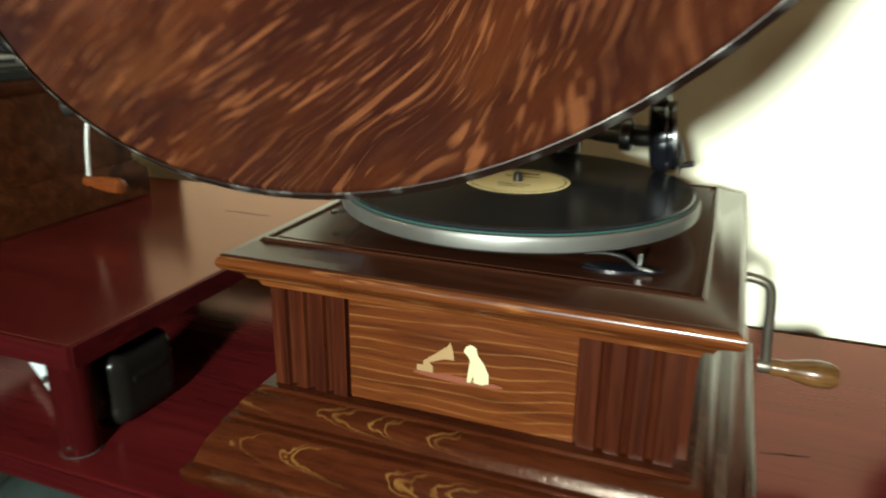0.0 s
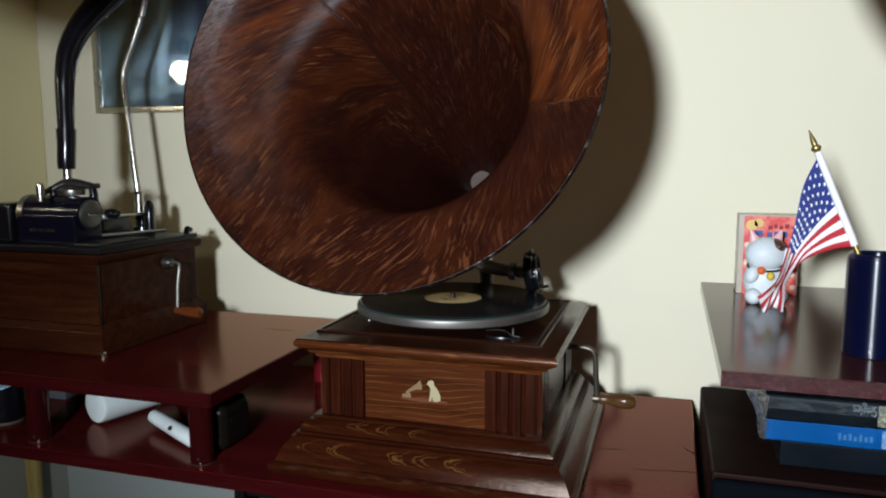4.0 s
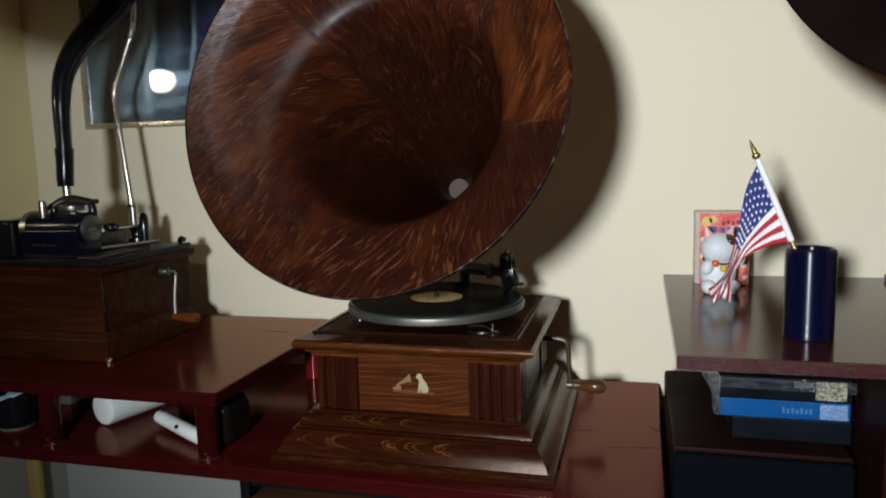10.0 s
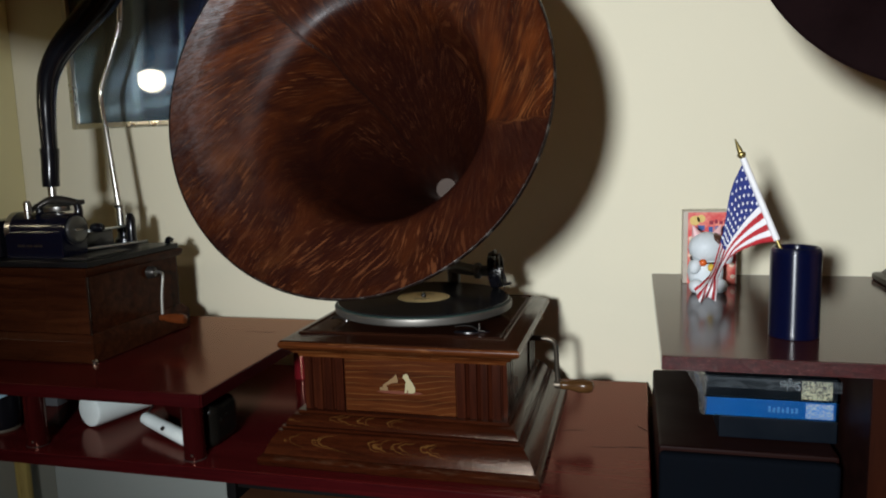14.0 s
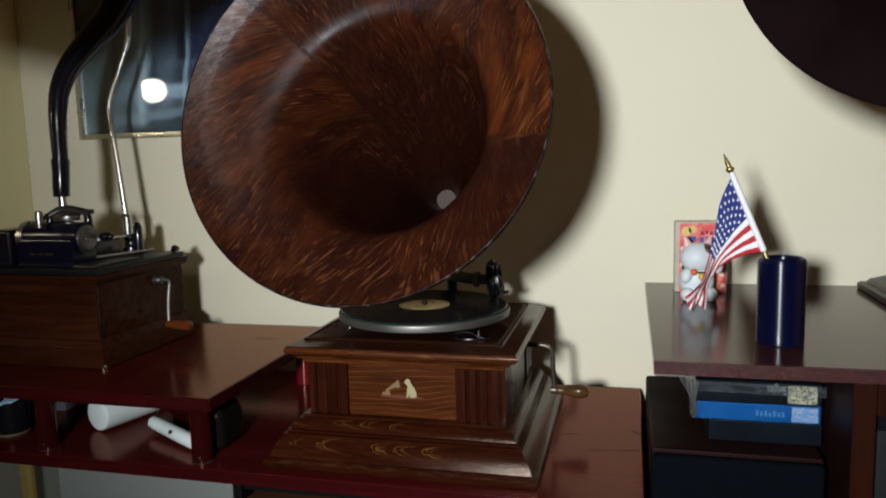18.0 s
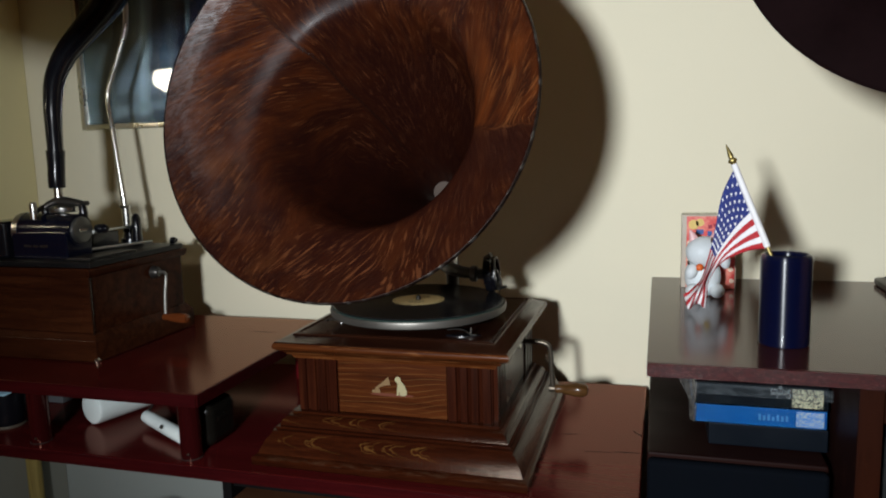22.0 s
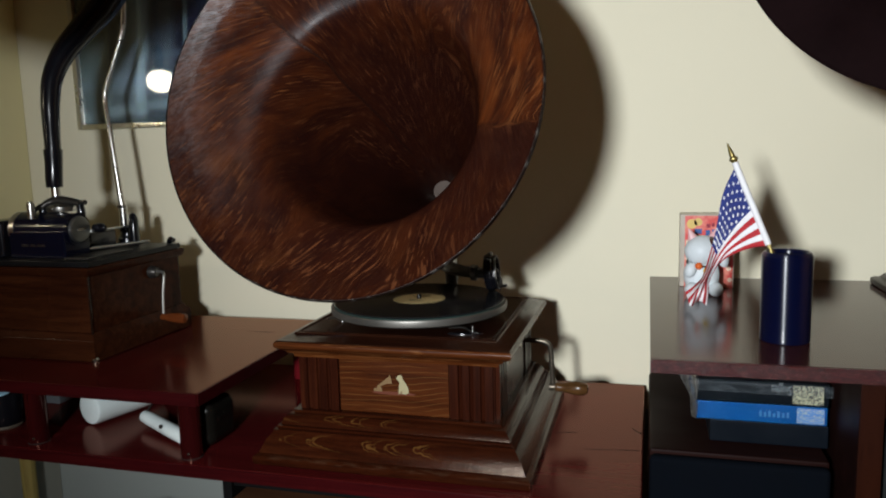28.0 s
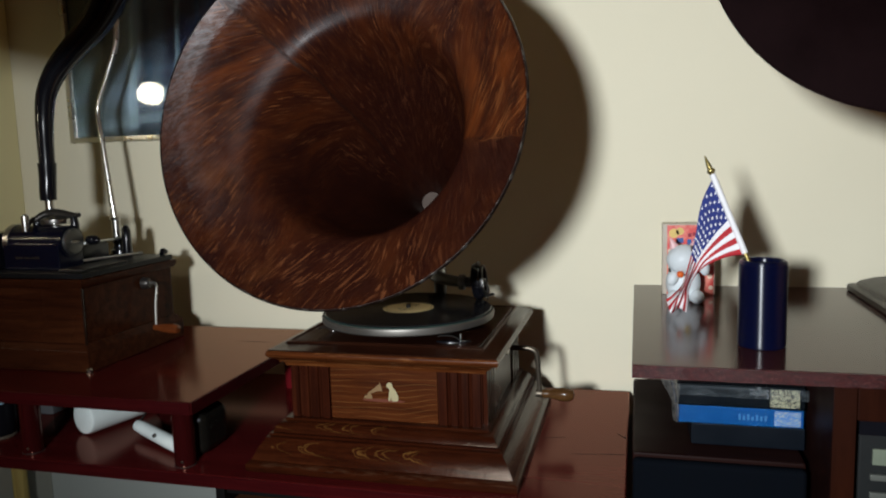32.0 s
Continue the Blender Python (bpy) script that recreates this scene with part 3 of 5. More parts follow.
def build_record():
    t = thing("record", (PX, PY, 0.9449), "black shellac record with a cream label on the turntable", "record")
    prof, r = [(0.0, 0.0), (0.1195, 0.0), (0.1203, 0.001), (0.1195, 0.0021), (0.1165, 0.0021)], 0.1155
    while r > 0.043:
        prof += [(r, 0.0021), (r - 0.0005, 0.00195)]
        r -= 0.001
    prof += [(0.042, 0.0022), (0.0375, 0.0022), (0.0, 0.0022)]
    part("disc", lathe(prof, 96), SHELLAC, t)
    part("label", lathe([(0.0, 0.0023), (0.0368, 0.0023), (0.037, 0.0021)], 64), CREAM, t, "cream paper label")
    for y, w, h in ((0.022, 0.020, 0.0035), (0.013, 0.026, 0.0018), (-0.012, 0.024, 0.0015), (-0.018, 0.018, 0.0015)):
        part("print_bar", slab([(-w / 2, y), (w / 2, y), (w / 2, y + h), (-w / 2, y + h)], 0.0002, Matrix.Translation((0, 0, 0.00235))), DARKPRINT, t, smooth=False)
    part("ring", lathe([(0.0335, 0.00235), (0.0335, 0.00255), (0.0342, 0.00255), (0.0342, 0.00235)], 64, close=True), DARKPRINT, t)
    return t


def build_arm(t, at):
    """Spindle, bracket, elbow, tone arm and sound box."""
    part("spindle", at(lathe([(0.0, 0.944), (0.0036, 0.944), (0.0034, 0.9510), (0.0026, 0.9535), (0, 0.954)], 20, Matrix.Translation((PX, PY, 0)))), IRON, t)
    bx = -0.089
    part("bracket_plate", at(block(bx - 0.022, bx + 0.022, 0.7005, 0.7085, 0.84, 0.925, 0.003)), IRON, t)
    part("bracket", at(tube([(bx, 0.706, 0.86, 0.009), (bx, 0.728, 0.90, 0.010), (bx, 0.735, 0.95, 0.011), (bx, 0.722, 1.0, 0.013), (bx, 0.712, 1.03, 0.016)], per=6)), IRON, t, "dark iron bracket arm")
    part("elbow", at(tube([(bx, 0.708, 0.968, 0.016), (bx, 0.714, 1.00, 0.017), (bx + 0.004, 0.720, 1.045, 0.019), (bx + 0.012, 0.712, 1.074, 0.0205), (bx + 0.019, 0.690, 1.085, 0.021), (bx + 0.022, 0.664, 1.0905, 0.021)], per=8, steps=24)), SILVER, t, "nickel elbow joining the horn")
    arm = part("tone_arm", at(tube([(bx, 0.708, 0.975, 0.0125), (bx + 0.003, 0.685, 0.975, 0.0115), (bx + 0.02, 0.655, 0.974, 0.010), (bx + 0.045, 0.632, 0.973, 0.0088), (bx + 0.07, 0.621, 0.973, 0.008), (-0.003, 0.619, 0.973, 0.008)], per=8, steps=20)), IRON, t, "dark nickel tone arm")
    part("collar", at(lathe([(0, -0.004), (0.011, -0.004), (0.012, -0.002), (0.012, 0.004), (0.009, 0.006), (0, 0.006)], 28, Matrix.Translation((-0.024, 0.620, 0.973)) @ Matrix.Rotation(math.pi / 2, 4, "Y"))), WORN_CHROME, arm)
    # sound box: an upright disc whose face looks sideways
    m = Matrix.Translation((0.003, 0.617, 0.974)) @ Matrix.Rotation(radians(4), 4, "Z") @ Matrix.Rotation(radians(84), 4, "Y") @ Matrix.Scale(0.92, 4)
    box = part("sound_box", at(lathe([(0, -0.010), (0.022, -0.010), (0.0275, -0.008), (0.029, -0.003), (0.029, 0.003), (0.027, 0.005), (0.027, 0.008), (0.0245, 0.0095), (0.0235, 0.0075), (0, 0.0065)], 48, m)), BLACK, t, "black round sound box")
    part("rim", at(lathe([(0.0245, 0.0085), (0.0245, 0.0112), (0.0275, 0.0112), (0.0275, 0.0085)], 48, m, close=True)), WORN_CHROME, box)
    part("boss", at(lathe([(0, 0.006), (0.006, 0.007), (0.0055, 0.0115), (0, 0.012)], 20, m)), WORN_CHROME, box)
    part("stylus_bar", at(tube([(0.0125, 0.617, 0.976, 0.0018), (0.0175, 0.613, 0.966, 0.0022), (0.0185, 0.610, 0.958, 0.0028), (0.018, 0.608, 0.955, 0.0034)], per=5, steps=10)), WORN_CHROME, box)
    part("needle_screw", at(tube([(0.018, 0.608, 0.955), (0.028, 0.605, 0.958)], 0.0022, 10, smooth=False)), WORN_CHROME, box)
    part("needle", at(tube([(0.018, 0.608, 0.955, 0.0011), (0.018, 0.604, 0.9474, 0.0004)], steps=8, smooth=False)), WORN_CHROME, box)
    part("clamp_screw", at(tube([(-0.004, 0.612, 0.998), (0.006, 0.606, 1.004)], 0.0035, 12, smooth=False)), WORN_CHROME, box)
    # brake and speed lever on the top board
    brake = part("brake", at(slab(oval(0.0, 0.463, 0.023, 0.0075, 10), 0.0010, Matrix.Translation((0, 0, 0.9206)))), BLACK, t, "dark glossy brake plate")
    part("lever", at(tube([(-0.024, 0.472, 0.9245, 0.0009), (-0.010, 0.469, 0.927, 0.0012), (0.001, 0.466, 0.9265, 0.0013), (0.009, 0.461, 0.9235, 0.0012), (0.018, 0.459, 0.9225, 0.0010)], per=5, steps=10)), CHROME, brake)
    part("pin", at(lathe([(0, 0.9206), (0.0013, 0.9206), (0.0013, 0.931), (0, 0.932)], 12, Matrix.Translation((0.010, 0.463, 0)))), CHROME, brake)
    reg = part("speed_lever", at(tube([(-0.186, 0.497, 0.922, 0.002), (-0.192, 0.489, 0.928, 0.0018), (-0.2, 0.478, 0.929, 0.0016)], per=5, steps=10)), CHROME, t)
    part("screw", at(lathe([(0, 0.9206), (0.0035, 0.9206), (0.003, 0.9225), (0, 0.9232)], 18, Matrix.Translation((-0.185, 0.498, 0)))), WORN_CHROME, reg)


def build_crank(t, at):
    crank = part("crank", at(tube([(0.040, 0.600, 0.879), (0.066, 0.600, 0.879), (0.080, 0.600, 0.8785), (0.0895, 0.600, 0.874), (0.0925, 0.600, 0.862), (0.0935, 0.600, 0.84), (0.0955, 0.600, 0.811)], 0.0037, 14)), CRANK, t, "bent steel winding crank")
    part("escutcheon", at(lathe([(0, 0), (0.012, 0), (0.011, 0.004), (0.006, 0.005), (0, 0.005)], 24, Matrix.Translation((0.045, 0.600, 0.879)) @ Matrix.Rotation(math.pi / 2, 4, "Y"))), CHROME, crank)
    m = Matrix.Translation((0.095, 0.600, 0.811)) @ Matrix.Rotation(math.pi / 2, 4, "Y")
    part("ferrule", at(lathe([(0, -0.005), (0.0055, -0.005), (0.006, 0.002), (0.0045, 0.006), (0, 0.006)], 20, m)), CRANK, crank)
    part("knob", at(lathe([(0, 0.004), (0.006, 0.004), (0.0068, 0.008), (0.006, 0.012), (0.0072, 0.018), (0.0095, 0.028), (0.0105, 0.036), (0.0098, 0.044), (0.0065, 0.0495), (0, 0.051)], 28, m)), KNOB, crank, "turned wooden knob")


HORN_C = Vector((-0.103, 0.332, 1.217))
HORN_AXIS = Vector((0.027, 0.9585, -0.284)).normalized()


def horn_matrix(centre, axis):
    """z runs from the mouth towards the throat."""
    z = axis.normalized()
    x = Vector((1, 0, 0))
    x = (x - z * x.dot(z)).normalized()
    y = z.cross(x)
    return Matrix.Translation(centre) @ Matrix((x, y, z)).transposed().to_4x4()


def horn_wood():
    """Figured veneer: short curved flecks that sweep in towards the throat, on mottled brown and orange leaves."""
    m = Mat("figured_horn_veneer", (0.1, 0.03, 0.01), 0.4, 0, 0.0, 0.09)
    geo = m.tree.nodes.new("ShaderNodeTexCoord")
    sep = m.tree.nodes.new("ShaderNodeSeparateXYZ")
    m.link(geo.outputs["Object"], sep.inputs[0])

    def calc(kind, a, b=None):
        n = m.tree.nodes.new("ShaderNodeMath")
        n.operation = kind
        for slot, value in zip(n.inputs, (a, b)):
            if value is None:
                continue
            if isinstance(value, (int, float)):
                slot.default_value = value
            else:
                m.link(value, slot)
        return n.outputs[0]

    def round_ramp(stops, kind="EASE"):
        ramp = m.tree.nodes.new("ShaderNodeValToRGB")
        ramp.color_ramp.interpolation = kind
        while len(ramp.color_ramp.elements) < len(stops):
            ramp.color_ramp.elements.new(0.5)
        for e, (at, k) in zip(ramp.color_ramp.elements, stops):
            e.position = at
            e.color = (k, k, k, 1)
        m.link(turn, ramp.inputs["Fac"])
        return ramp.outputs["Color"]

    x, y, z = sep.outputs
    deep = calc("MAXIMUM", calc("SUBTRACT", z, 0.012), 0.0)
    soft = calc("SUBTRACT", 1.0, calc("EXPONENT", calc("MULTIPLY", deep, -1 / 0.055)))
    k = calc("POWER", calc("MULTIPLY", calc("MAXIMUM", calc("SUBTRACT", z, 0.02), 0.0), 1 / 0.28), 1.3)
    x = calc("SUBTRACT", x, calc("SUBTRACT", calc("MULTIPLY", soft, 0.036), calc("MULTIPLY", k, 0.014)))
    y = calc("SUBTRACT", y, calc("ADD", calc("MULTIPLY", soft, 0.013), calc("MULTIPLY", k, 0.014)))
    r = calc("SQRT", calc("ADD", calc("MULTIPLY", x, x), calc("MULTIPLY", y, y)))
    angle = calc("ARCTAN2", y, x)
    wobble = m.noise(geo.outputs["Object"], 16.0, 2, 0.5)
    turn = calc("ADD", calc("ADD", calc("DIVIDE", angle, 2 * math.pi), 0.5), calc("MULTIPLY", calc("SUBTRACT", wobble, 0.5), 0.02))
    # how far the flecks lean from the radius, leaf by leaf (shifted by two, a quarter as large)
    lean = round_ramp([(at, (k + 2) / 4) for at, k in ((0.0, 1.2), (0.08, 1.5), (0.124, 1.7), (0.128, 0.0), (0.2, 0.05), (0.27, 0.0), (0.34, -0.5), (0.39, 0.2), (0.42, 0.8), (0.527, 1.5), (0.531, -1.3), (0.61, -0.9), (0.665, -0.45), (0.70, -0.4), (0.72, -0.9), (0.80, -0.3), (0.85, 0.55), (0.92, 0.85), (1.0, 1.2))], "LINEAR")
    lean = calc("SUBTRACT", calc("MULTIPLY", lean, 4.0), 2.0)
    lean = calc("ADD", lean, calc("MULTIPLY", calc("SUBTRACT", m.noise(geo.outputs["Object"], 12.0, 1), 0.5), 0.4))
    swept = calc("ADD", angle, calc("MULTIPLY", lean, calc("LOGARITHM", calc("DIVIDE", calc("MAXIMUM", r, 0.085), 0.18), math.e)))
    co, si = calc("COSINE", swept), calc("SINE", swept)

    def polar(ka, kr, seed):
        comb = m.tree.nodes.new("ShaderNodeCombineXYZ")
        m.link(calc("MULTIPLY", co, ka), comb.inputs[0])
        m.link(calc("MULTIPLY", si, ka), comb.inputs[1])
        m.link(calc("ADD", calc("MULTIPLY", calc("ADD", r, calc("MULTIPLY", z, -0.7)), kr), seed), comb.inputs[2])
        return comb.outputs[0]

    grain = m.noise(polar(80, 14, 5.0), 1.0, 4, 0.62, 0.1)
    fleck = m.noise(polar(38, 26, 9.0), 1.0, 1.4, 0.5, 0.3)
    dash = m.noise(polar(64, 62, 6.0), 1.0, 0.8, 0.4, 0.25)
    drift = m.noise(geo.outputs["Object"], 20.0, 4, 0.55, 0.6)
    hair = m.noise(polar(120, 46, 3.0), 1.0, 0.8, 0.4, 0.2)
    clump = m.noise(polar(5, 22, 4.0), 1.0, 2)
    mottle = m.noise(polar(6, 18, 2.0), 1.0, 2.5, 0.5, 0.4)
    tone = m.noise(geo.outputs["Object"], 13.0, 3, 0.55)
    cloud = m.noise(geo.outputs["Object"], 34.0, 4, 0.6, 0.3)
    zone = round_ramp(((0.0, 0.8), (0.06, 0.9), (0.124, 0.9), (0.13, 0.45), (0.20, 0.4), (0.30, 0.5), (0.40, 0.55), (0.445, 0.9), (0.527, 1.0), (0.532, 0.10), (0.60, 0.16), (0.67, 0.30), (0.75, 0.25), (0.83, 0.36), (0.92, 0.32), (1.0, 0.6)), "LINEAR")
    # orange tone fades out towards the throat
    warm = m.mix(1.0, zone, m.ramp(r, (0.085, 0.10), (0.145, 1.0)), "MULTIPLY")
    c = m.ramp(grain, (0.25, (0.0104, 0.0026, 0.0017)), (0.55, (0.0138, 0.0034, 0.0020)), (0.85, (0.0176, 0.0045, 0.0024)))
    glow = m.mix(1.0, warm, m.ramp(mottle, (0.38, 0.03), (0.70, 0.9)), "MULTIPLY")
    orange = m.ramp(grain, (0.25, (0.064, 0.0142, 0.0030)), (0.75, (0.084, 0.0200, 0.0042)))
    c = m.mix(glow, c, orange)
    # golden clouds in the lower and outer leaves
    gold = m.mix(1.0, m.ramp(m.mix(0.12, drift, grain), (0.51, 0.0), (0.69, 0.40)), m.ramp(r, (0.125, 0.0), (0.18, 1.0)), "MULTIPLY")
    gold = m.mix(1.0, gold, round_ramp(((0.0, 1.0), (0.10, 1.0), (0.13, 0.4), (0.40, 0.3), (0.53, 0.3), (0.60, 0.7), (0.66, 0.2), (0.80, 0.5), (0.90, 1.0), (1.0, 1.0)), "LINEAR"), "MULTIPLY")
    c = m.mix(gold, c, (0.092, 0.030, 0.0085))
    c = m.mix(m.ramp(tone, (0.36, 0.6), (0.58, 0.0)), c, (0.0108, 0.0030, 0.0024))
    bold = round_ramp(((0.0, 0.10), (0.10, 0.15), (0.13, 0.2), (0.42, 0.3), (0.53, 0.7), (0.54, 0.05), (0.64, 0.4), (0.69, 0.9), (0.79, 1.0), (0.84, 0.3), (1.0, 0.10)), "LINEAR")
    rays = m.mix(1.0, m.mix(1.0, m.ramp(fleck, (0.59, 0.0), (0.66, 0.9)), bold, "MULTIPLY"), m.ramp(clump, (0.36, 0.25), (0.55, 1.0)), "MULTIPLY")
    dashes = m.mix(1.0, m.ramp(dash, (0.60, 0.0), (0.69, 0.56)), m.ramp(clump, (0.42, 0.10), (0.58, 1.0)), "MULTIPLY")
    dashes = m.mix(1.0, dashes, round_ramp(((0.0, 1.0), (0.527, 1.0), (0.532, 0.3), (0.64, 0.4), (0.68, 1.0), (1.0, 1.0)), "LINEAR"), "MULTIPLY")
    rays = m.mix(1.0, rays, dashes, "LIGHTEN")
    fine = m.mix(1.0, m.ramp(hair, (0.63, 0.0), (0.72, 0.4)), m.ramp(clump, (0.45, 1.0), (0.65, 0.15)), "MULTIPLY")
    # flecks fade on the tube's lower side: its shade is put into the colour
    tube_shade = m.mix(m.ramp(r, (0.125, 0.0), (0.16, 1.0)), round_ramp(((0.0, 0.35), (0.05, 1.0), (0.40, 0.8), (0.50, 0.3), (0.60, 0.12), (0.95, 0.12), (1.0, 0.35)), "LINEAR"), (1.0, 1.0, 1.0))
    fine, rays = m.mix(1.0, fine, tube_shade, "MULTIPLY"), m.mix(1.0, rays, tube_shade, "MULTIPLY")
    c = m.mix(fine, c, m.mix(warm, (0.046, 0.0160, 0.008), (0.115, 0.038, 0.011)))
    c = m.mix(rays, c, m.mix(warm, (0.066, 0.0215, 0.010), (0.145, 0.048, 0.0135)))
    seam = round_ramp(((0.0, 0.0), (0.1215, 0.0), (0.126, 0.8), (0.1305, 0.0), (0.526, 0.0), (0.529, 0.6), (0.532, 0.0)), "LINEAR")
    c = m.mix(seam, c, (0.007, 0.0028, 0.0022))
    m.colour(c)
    m.roughness(m.mix(0.5, m.ramp(grain, (0.3, 0.25), (0.8, 0.48)), m.ramp(cloud, (0.35, 0.26), (0.65, 0.48))))
    # the polish follows the grain: it spreads light across the rays
    lay = m.node("ShaderNodeTangent")
    lay.direction_type, lay.axis = "RADIAL", "Z"
    m.link(lay.outputs["Tangent"], m.bsdf.inputs["Tangent"])
    m.set("Anisotropic", 0.6)
    scuff = m.noise(polar(40, 120, 1.0), 1.0, 4, 0.7, 0.4)
    dry = m.mix(1.0, m.ramp(r, (0.178, 0.0), (0.207, 1.0)), m.ramp(scuff, (0.40, 0.1), (0.66, 1.0)), "MULTIPLY")
    m.link(m.mix(dry, (0.09, 0.09, 0.09), (0.34, 0.34, 0.34)), m.bsdf.inputs["Specular IOR Level"])
    return m.bump(m.mix(0.35, grain, cloud), 0.5, 0.0008).mat


HORN_WOOD = horn_wood()


def bent(bm):
    """Bends the tube of the horn down and aside towards its throat."""
    for v in bm.verts:
        k = max(0.0, (v.co.z - 0.02) / 0.28) ** 1.3
        soft = 1.0 - math.exp(-max(0.0, v.co.z - 0.012) / 0.055)
        v.co.x += 0.036 * soft - 0.014 * k
        v.co.y += 0.013 * soft + 0.014 * k
    return bm


def build_horn(t, at):
    inner = spline([(0.2235, 0.0), (0.214, 0.0057), (0.204, 0.0114), (0.194, 0.0166), (0.182, 0.0217), (0.169, 0.0264), (0.156, 0.0309), (0.145, 0.0353), (0.135, 0.0415), (0.128, 0.0500), (0.1225, 0.0615), (0.116, 0.0775), (0.109, 0.0960), (0.100, 0.118), (0.0895, 0.142), (0.078, 0.167), (0.0655, 0.194), (0.051, 0.228), (0.0375, 0.264), (0.0255, 0.299), (0.0155, 0.335)], 4)
    outer = [(r + 0.0032, h + 0.0045) for r, h in inner]
    prof = [tuple(p) for p in inner] + [tuple(p) for p in reversed(outer)]
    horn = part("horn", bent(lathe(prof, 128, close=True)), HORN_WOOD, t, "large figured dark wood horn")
    horn.matrix_local = Matrix.Translation((-GX, -GY, -DESK)) @ horn_matrix(HORN_C, HORN_AXIS)
    part("rim", lathe([(0.2246, 0.0006), (0.2248, -0.0002), (0.2253, -0.0002), (0.2258, 0.0006), (0.2269, 0.0036), (0.2258, 0.0050)], 128), RIM, horn, "worn metal-edged rim")
    part("throat_cuff", bent(lathe([(0.0245, 0.318), (0.0262, 0.320), (0.0262, 0.350), (0.0225, 0.356), (0.0190, 0.340)], 40)), SILVER, horn)
    part("throat_plate", bent(lathe([(0, 0.3355), (0.0165, 0.3355), (0.0165, 0.339), (0, 0.339)], 40)), THROAT, horn)


RIM = Mat("worn_rim", (0.03, 0.025, 0.02), 0.4, 0.6)
RIM.colour(RIM.ramp(RIM.noise(RIM.where(), 90.0, 4, 0.6), (0.52, (0.012, 0.006, 0.004)), (0.74, (0.15, 0.14, 0.125))))
RIM = RIM.mat
THROAT = plain("pale_throat_metal", (0.066, 0.046, 0.036), 0.6, 0.1)
build_case()
build_record()


# ---- the phonograph on the raised shelf ----
def build_phonograph():
    ox, oy = -0.705, 0.59
    t = thing("phonograph", (ox, oy, SHELF), "antique cylinder phonograph in a dark oak case on the raised shelf", "phonograph")

    def at(bm):
        bmesh.ops.transform(bm, matrix=Matrix.Translation((-ox, -oy, -SHELF)), verts=bm.verts)
        return bm

    x0, x1, y0, y1 = -0.814, -0.590, 0.478, 0.705
    part("case", at(block(x0, x1, y0, y1, 0.875, 0.990, 0.004)), EDISON, t)
    part("base_moulding", at(moulding(x0, x1, y0, y1, [(0.008, SHELF), (0.010, SHELF + 0.002), (0.010, 0.879), (0.008, 0.883), (0.005, 0.885), (0.003, 0.890), (0, 0.892), (-0.004, 0.892)])), EDISON, t)
    part("top_moulding", at(moulding(x0, x1, y0, y1, [(-0.002, 0.978), (0.003, 0.979), (0.006, 0.983), (0.007, 0.990), (0.005, 0.9925), (0.001, 0.993)])), EDISON, t)
    part("bedplate", at(block(x0 - 0.002, x1 + 0.006, y0 - 0.003, y1 - 0.003, 0.9935, 1.002, 0.0012)), JAPAN, t, "black enamelled iron bedplate")
    for x in (x1 + 0.0075, x0 - 0.0075):
        part("corner_bead", at(lathe([(0, SHELF), (0.005, SHELF), (0.0055, SHELF + 0.010), (0.003, SHELF + 0.016), (0.0016, SHELF + 0.03), (0.0016, 0.979), (0, 0.979)], 16, Matrix.Translation((x - 0.006 * (1 if x > -0.7 else -1), y0 - 0.0015, 0)))), CORNER, t, "dark glossy corner bead")
        part("foot_cap", at(lathe([(0, SHELF), (0.0045, SHELF), (0.005, SHELF + 0.005), (0.003, SHELF + 0.0075), (0, SHELF + 0.008)], 16, Matrix.Translation((x, y0 - 0.007, 0)))), CHROME, t)
    # mandrel and its housing
    my, mz = 0.527, 1.046
    along_x = Matrix.Rotation(math.pi / 2, 4, "Y")
    m = Matrix.Translation((0, my, mz)) @ along_x
    body = part("mandrel_housing", at(lathe([(0, -0.757), (0.024, -0.757), (0.027, -0.753), (0.027, -0.668), (0.0255, -0.664), (0.0255, -0.642), (0, -0.642)], 48, m)), BLUEBLACK, t, "glossy blue-black cylinder housing")
    part("end_disc", at(lathe([(0, -0.642), (0.0215, -0.642), (0.0205, -0.638), (0.0180, -0.6365), (0, -0.6365)], 40, m)), DISC, body, "nickel end disc")
    part("end_slot", at(block(-0.6368, -0.6350, my - 0.009, my + 0.009, mz - 0.0022, mz + 0.0022, 0.0008)), CHROME, body)
    part("band", at(lathe([(0.0272, -0.752), (0.0282, -0.752), (0.0282, -0.742), (0.0272, -0.742)], 48, m, close=True)), SILVER, body)
    part("apron", at(block(-0.752, -0.645, my - 0.028, my + 0.026, 1.0022, 1.046, 0.003)), BLUEBLACK, body, "blue-black apron with faint gilt bars")
    for k, (bx, bw) in enumerate(((-0.728, 0.014), (-0.711, 0.010), (-0.698, 0.016))):
        part("print_bar", at(block(bx, bx + bw, my - 0.0286, my - 0.0279, 1.021, 1.0245, 0)), GILT, body, smooth=False)
    gear = part("gear_cover", at(block(-0.798, -0.7585, my - 0.034, my + 0.040, 1.0022, 1.062, 0.006, 3)), BLACK, t, "black iron gear cover")
    part("gear_cap", at(lathe([(0, -0.804), (0.007, -0.804), (0.008, -0.798), (0, -0.798)], 20, Matrix.Translation((0, my - 0.018, 1.040)) @ along_x)), BLACK, gear)
    part("governor_box", at(block(-0.76, -0.665, 0.575, 0.64, 1.0022, 1.034, 0.004)), BLACK, t)
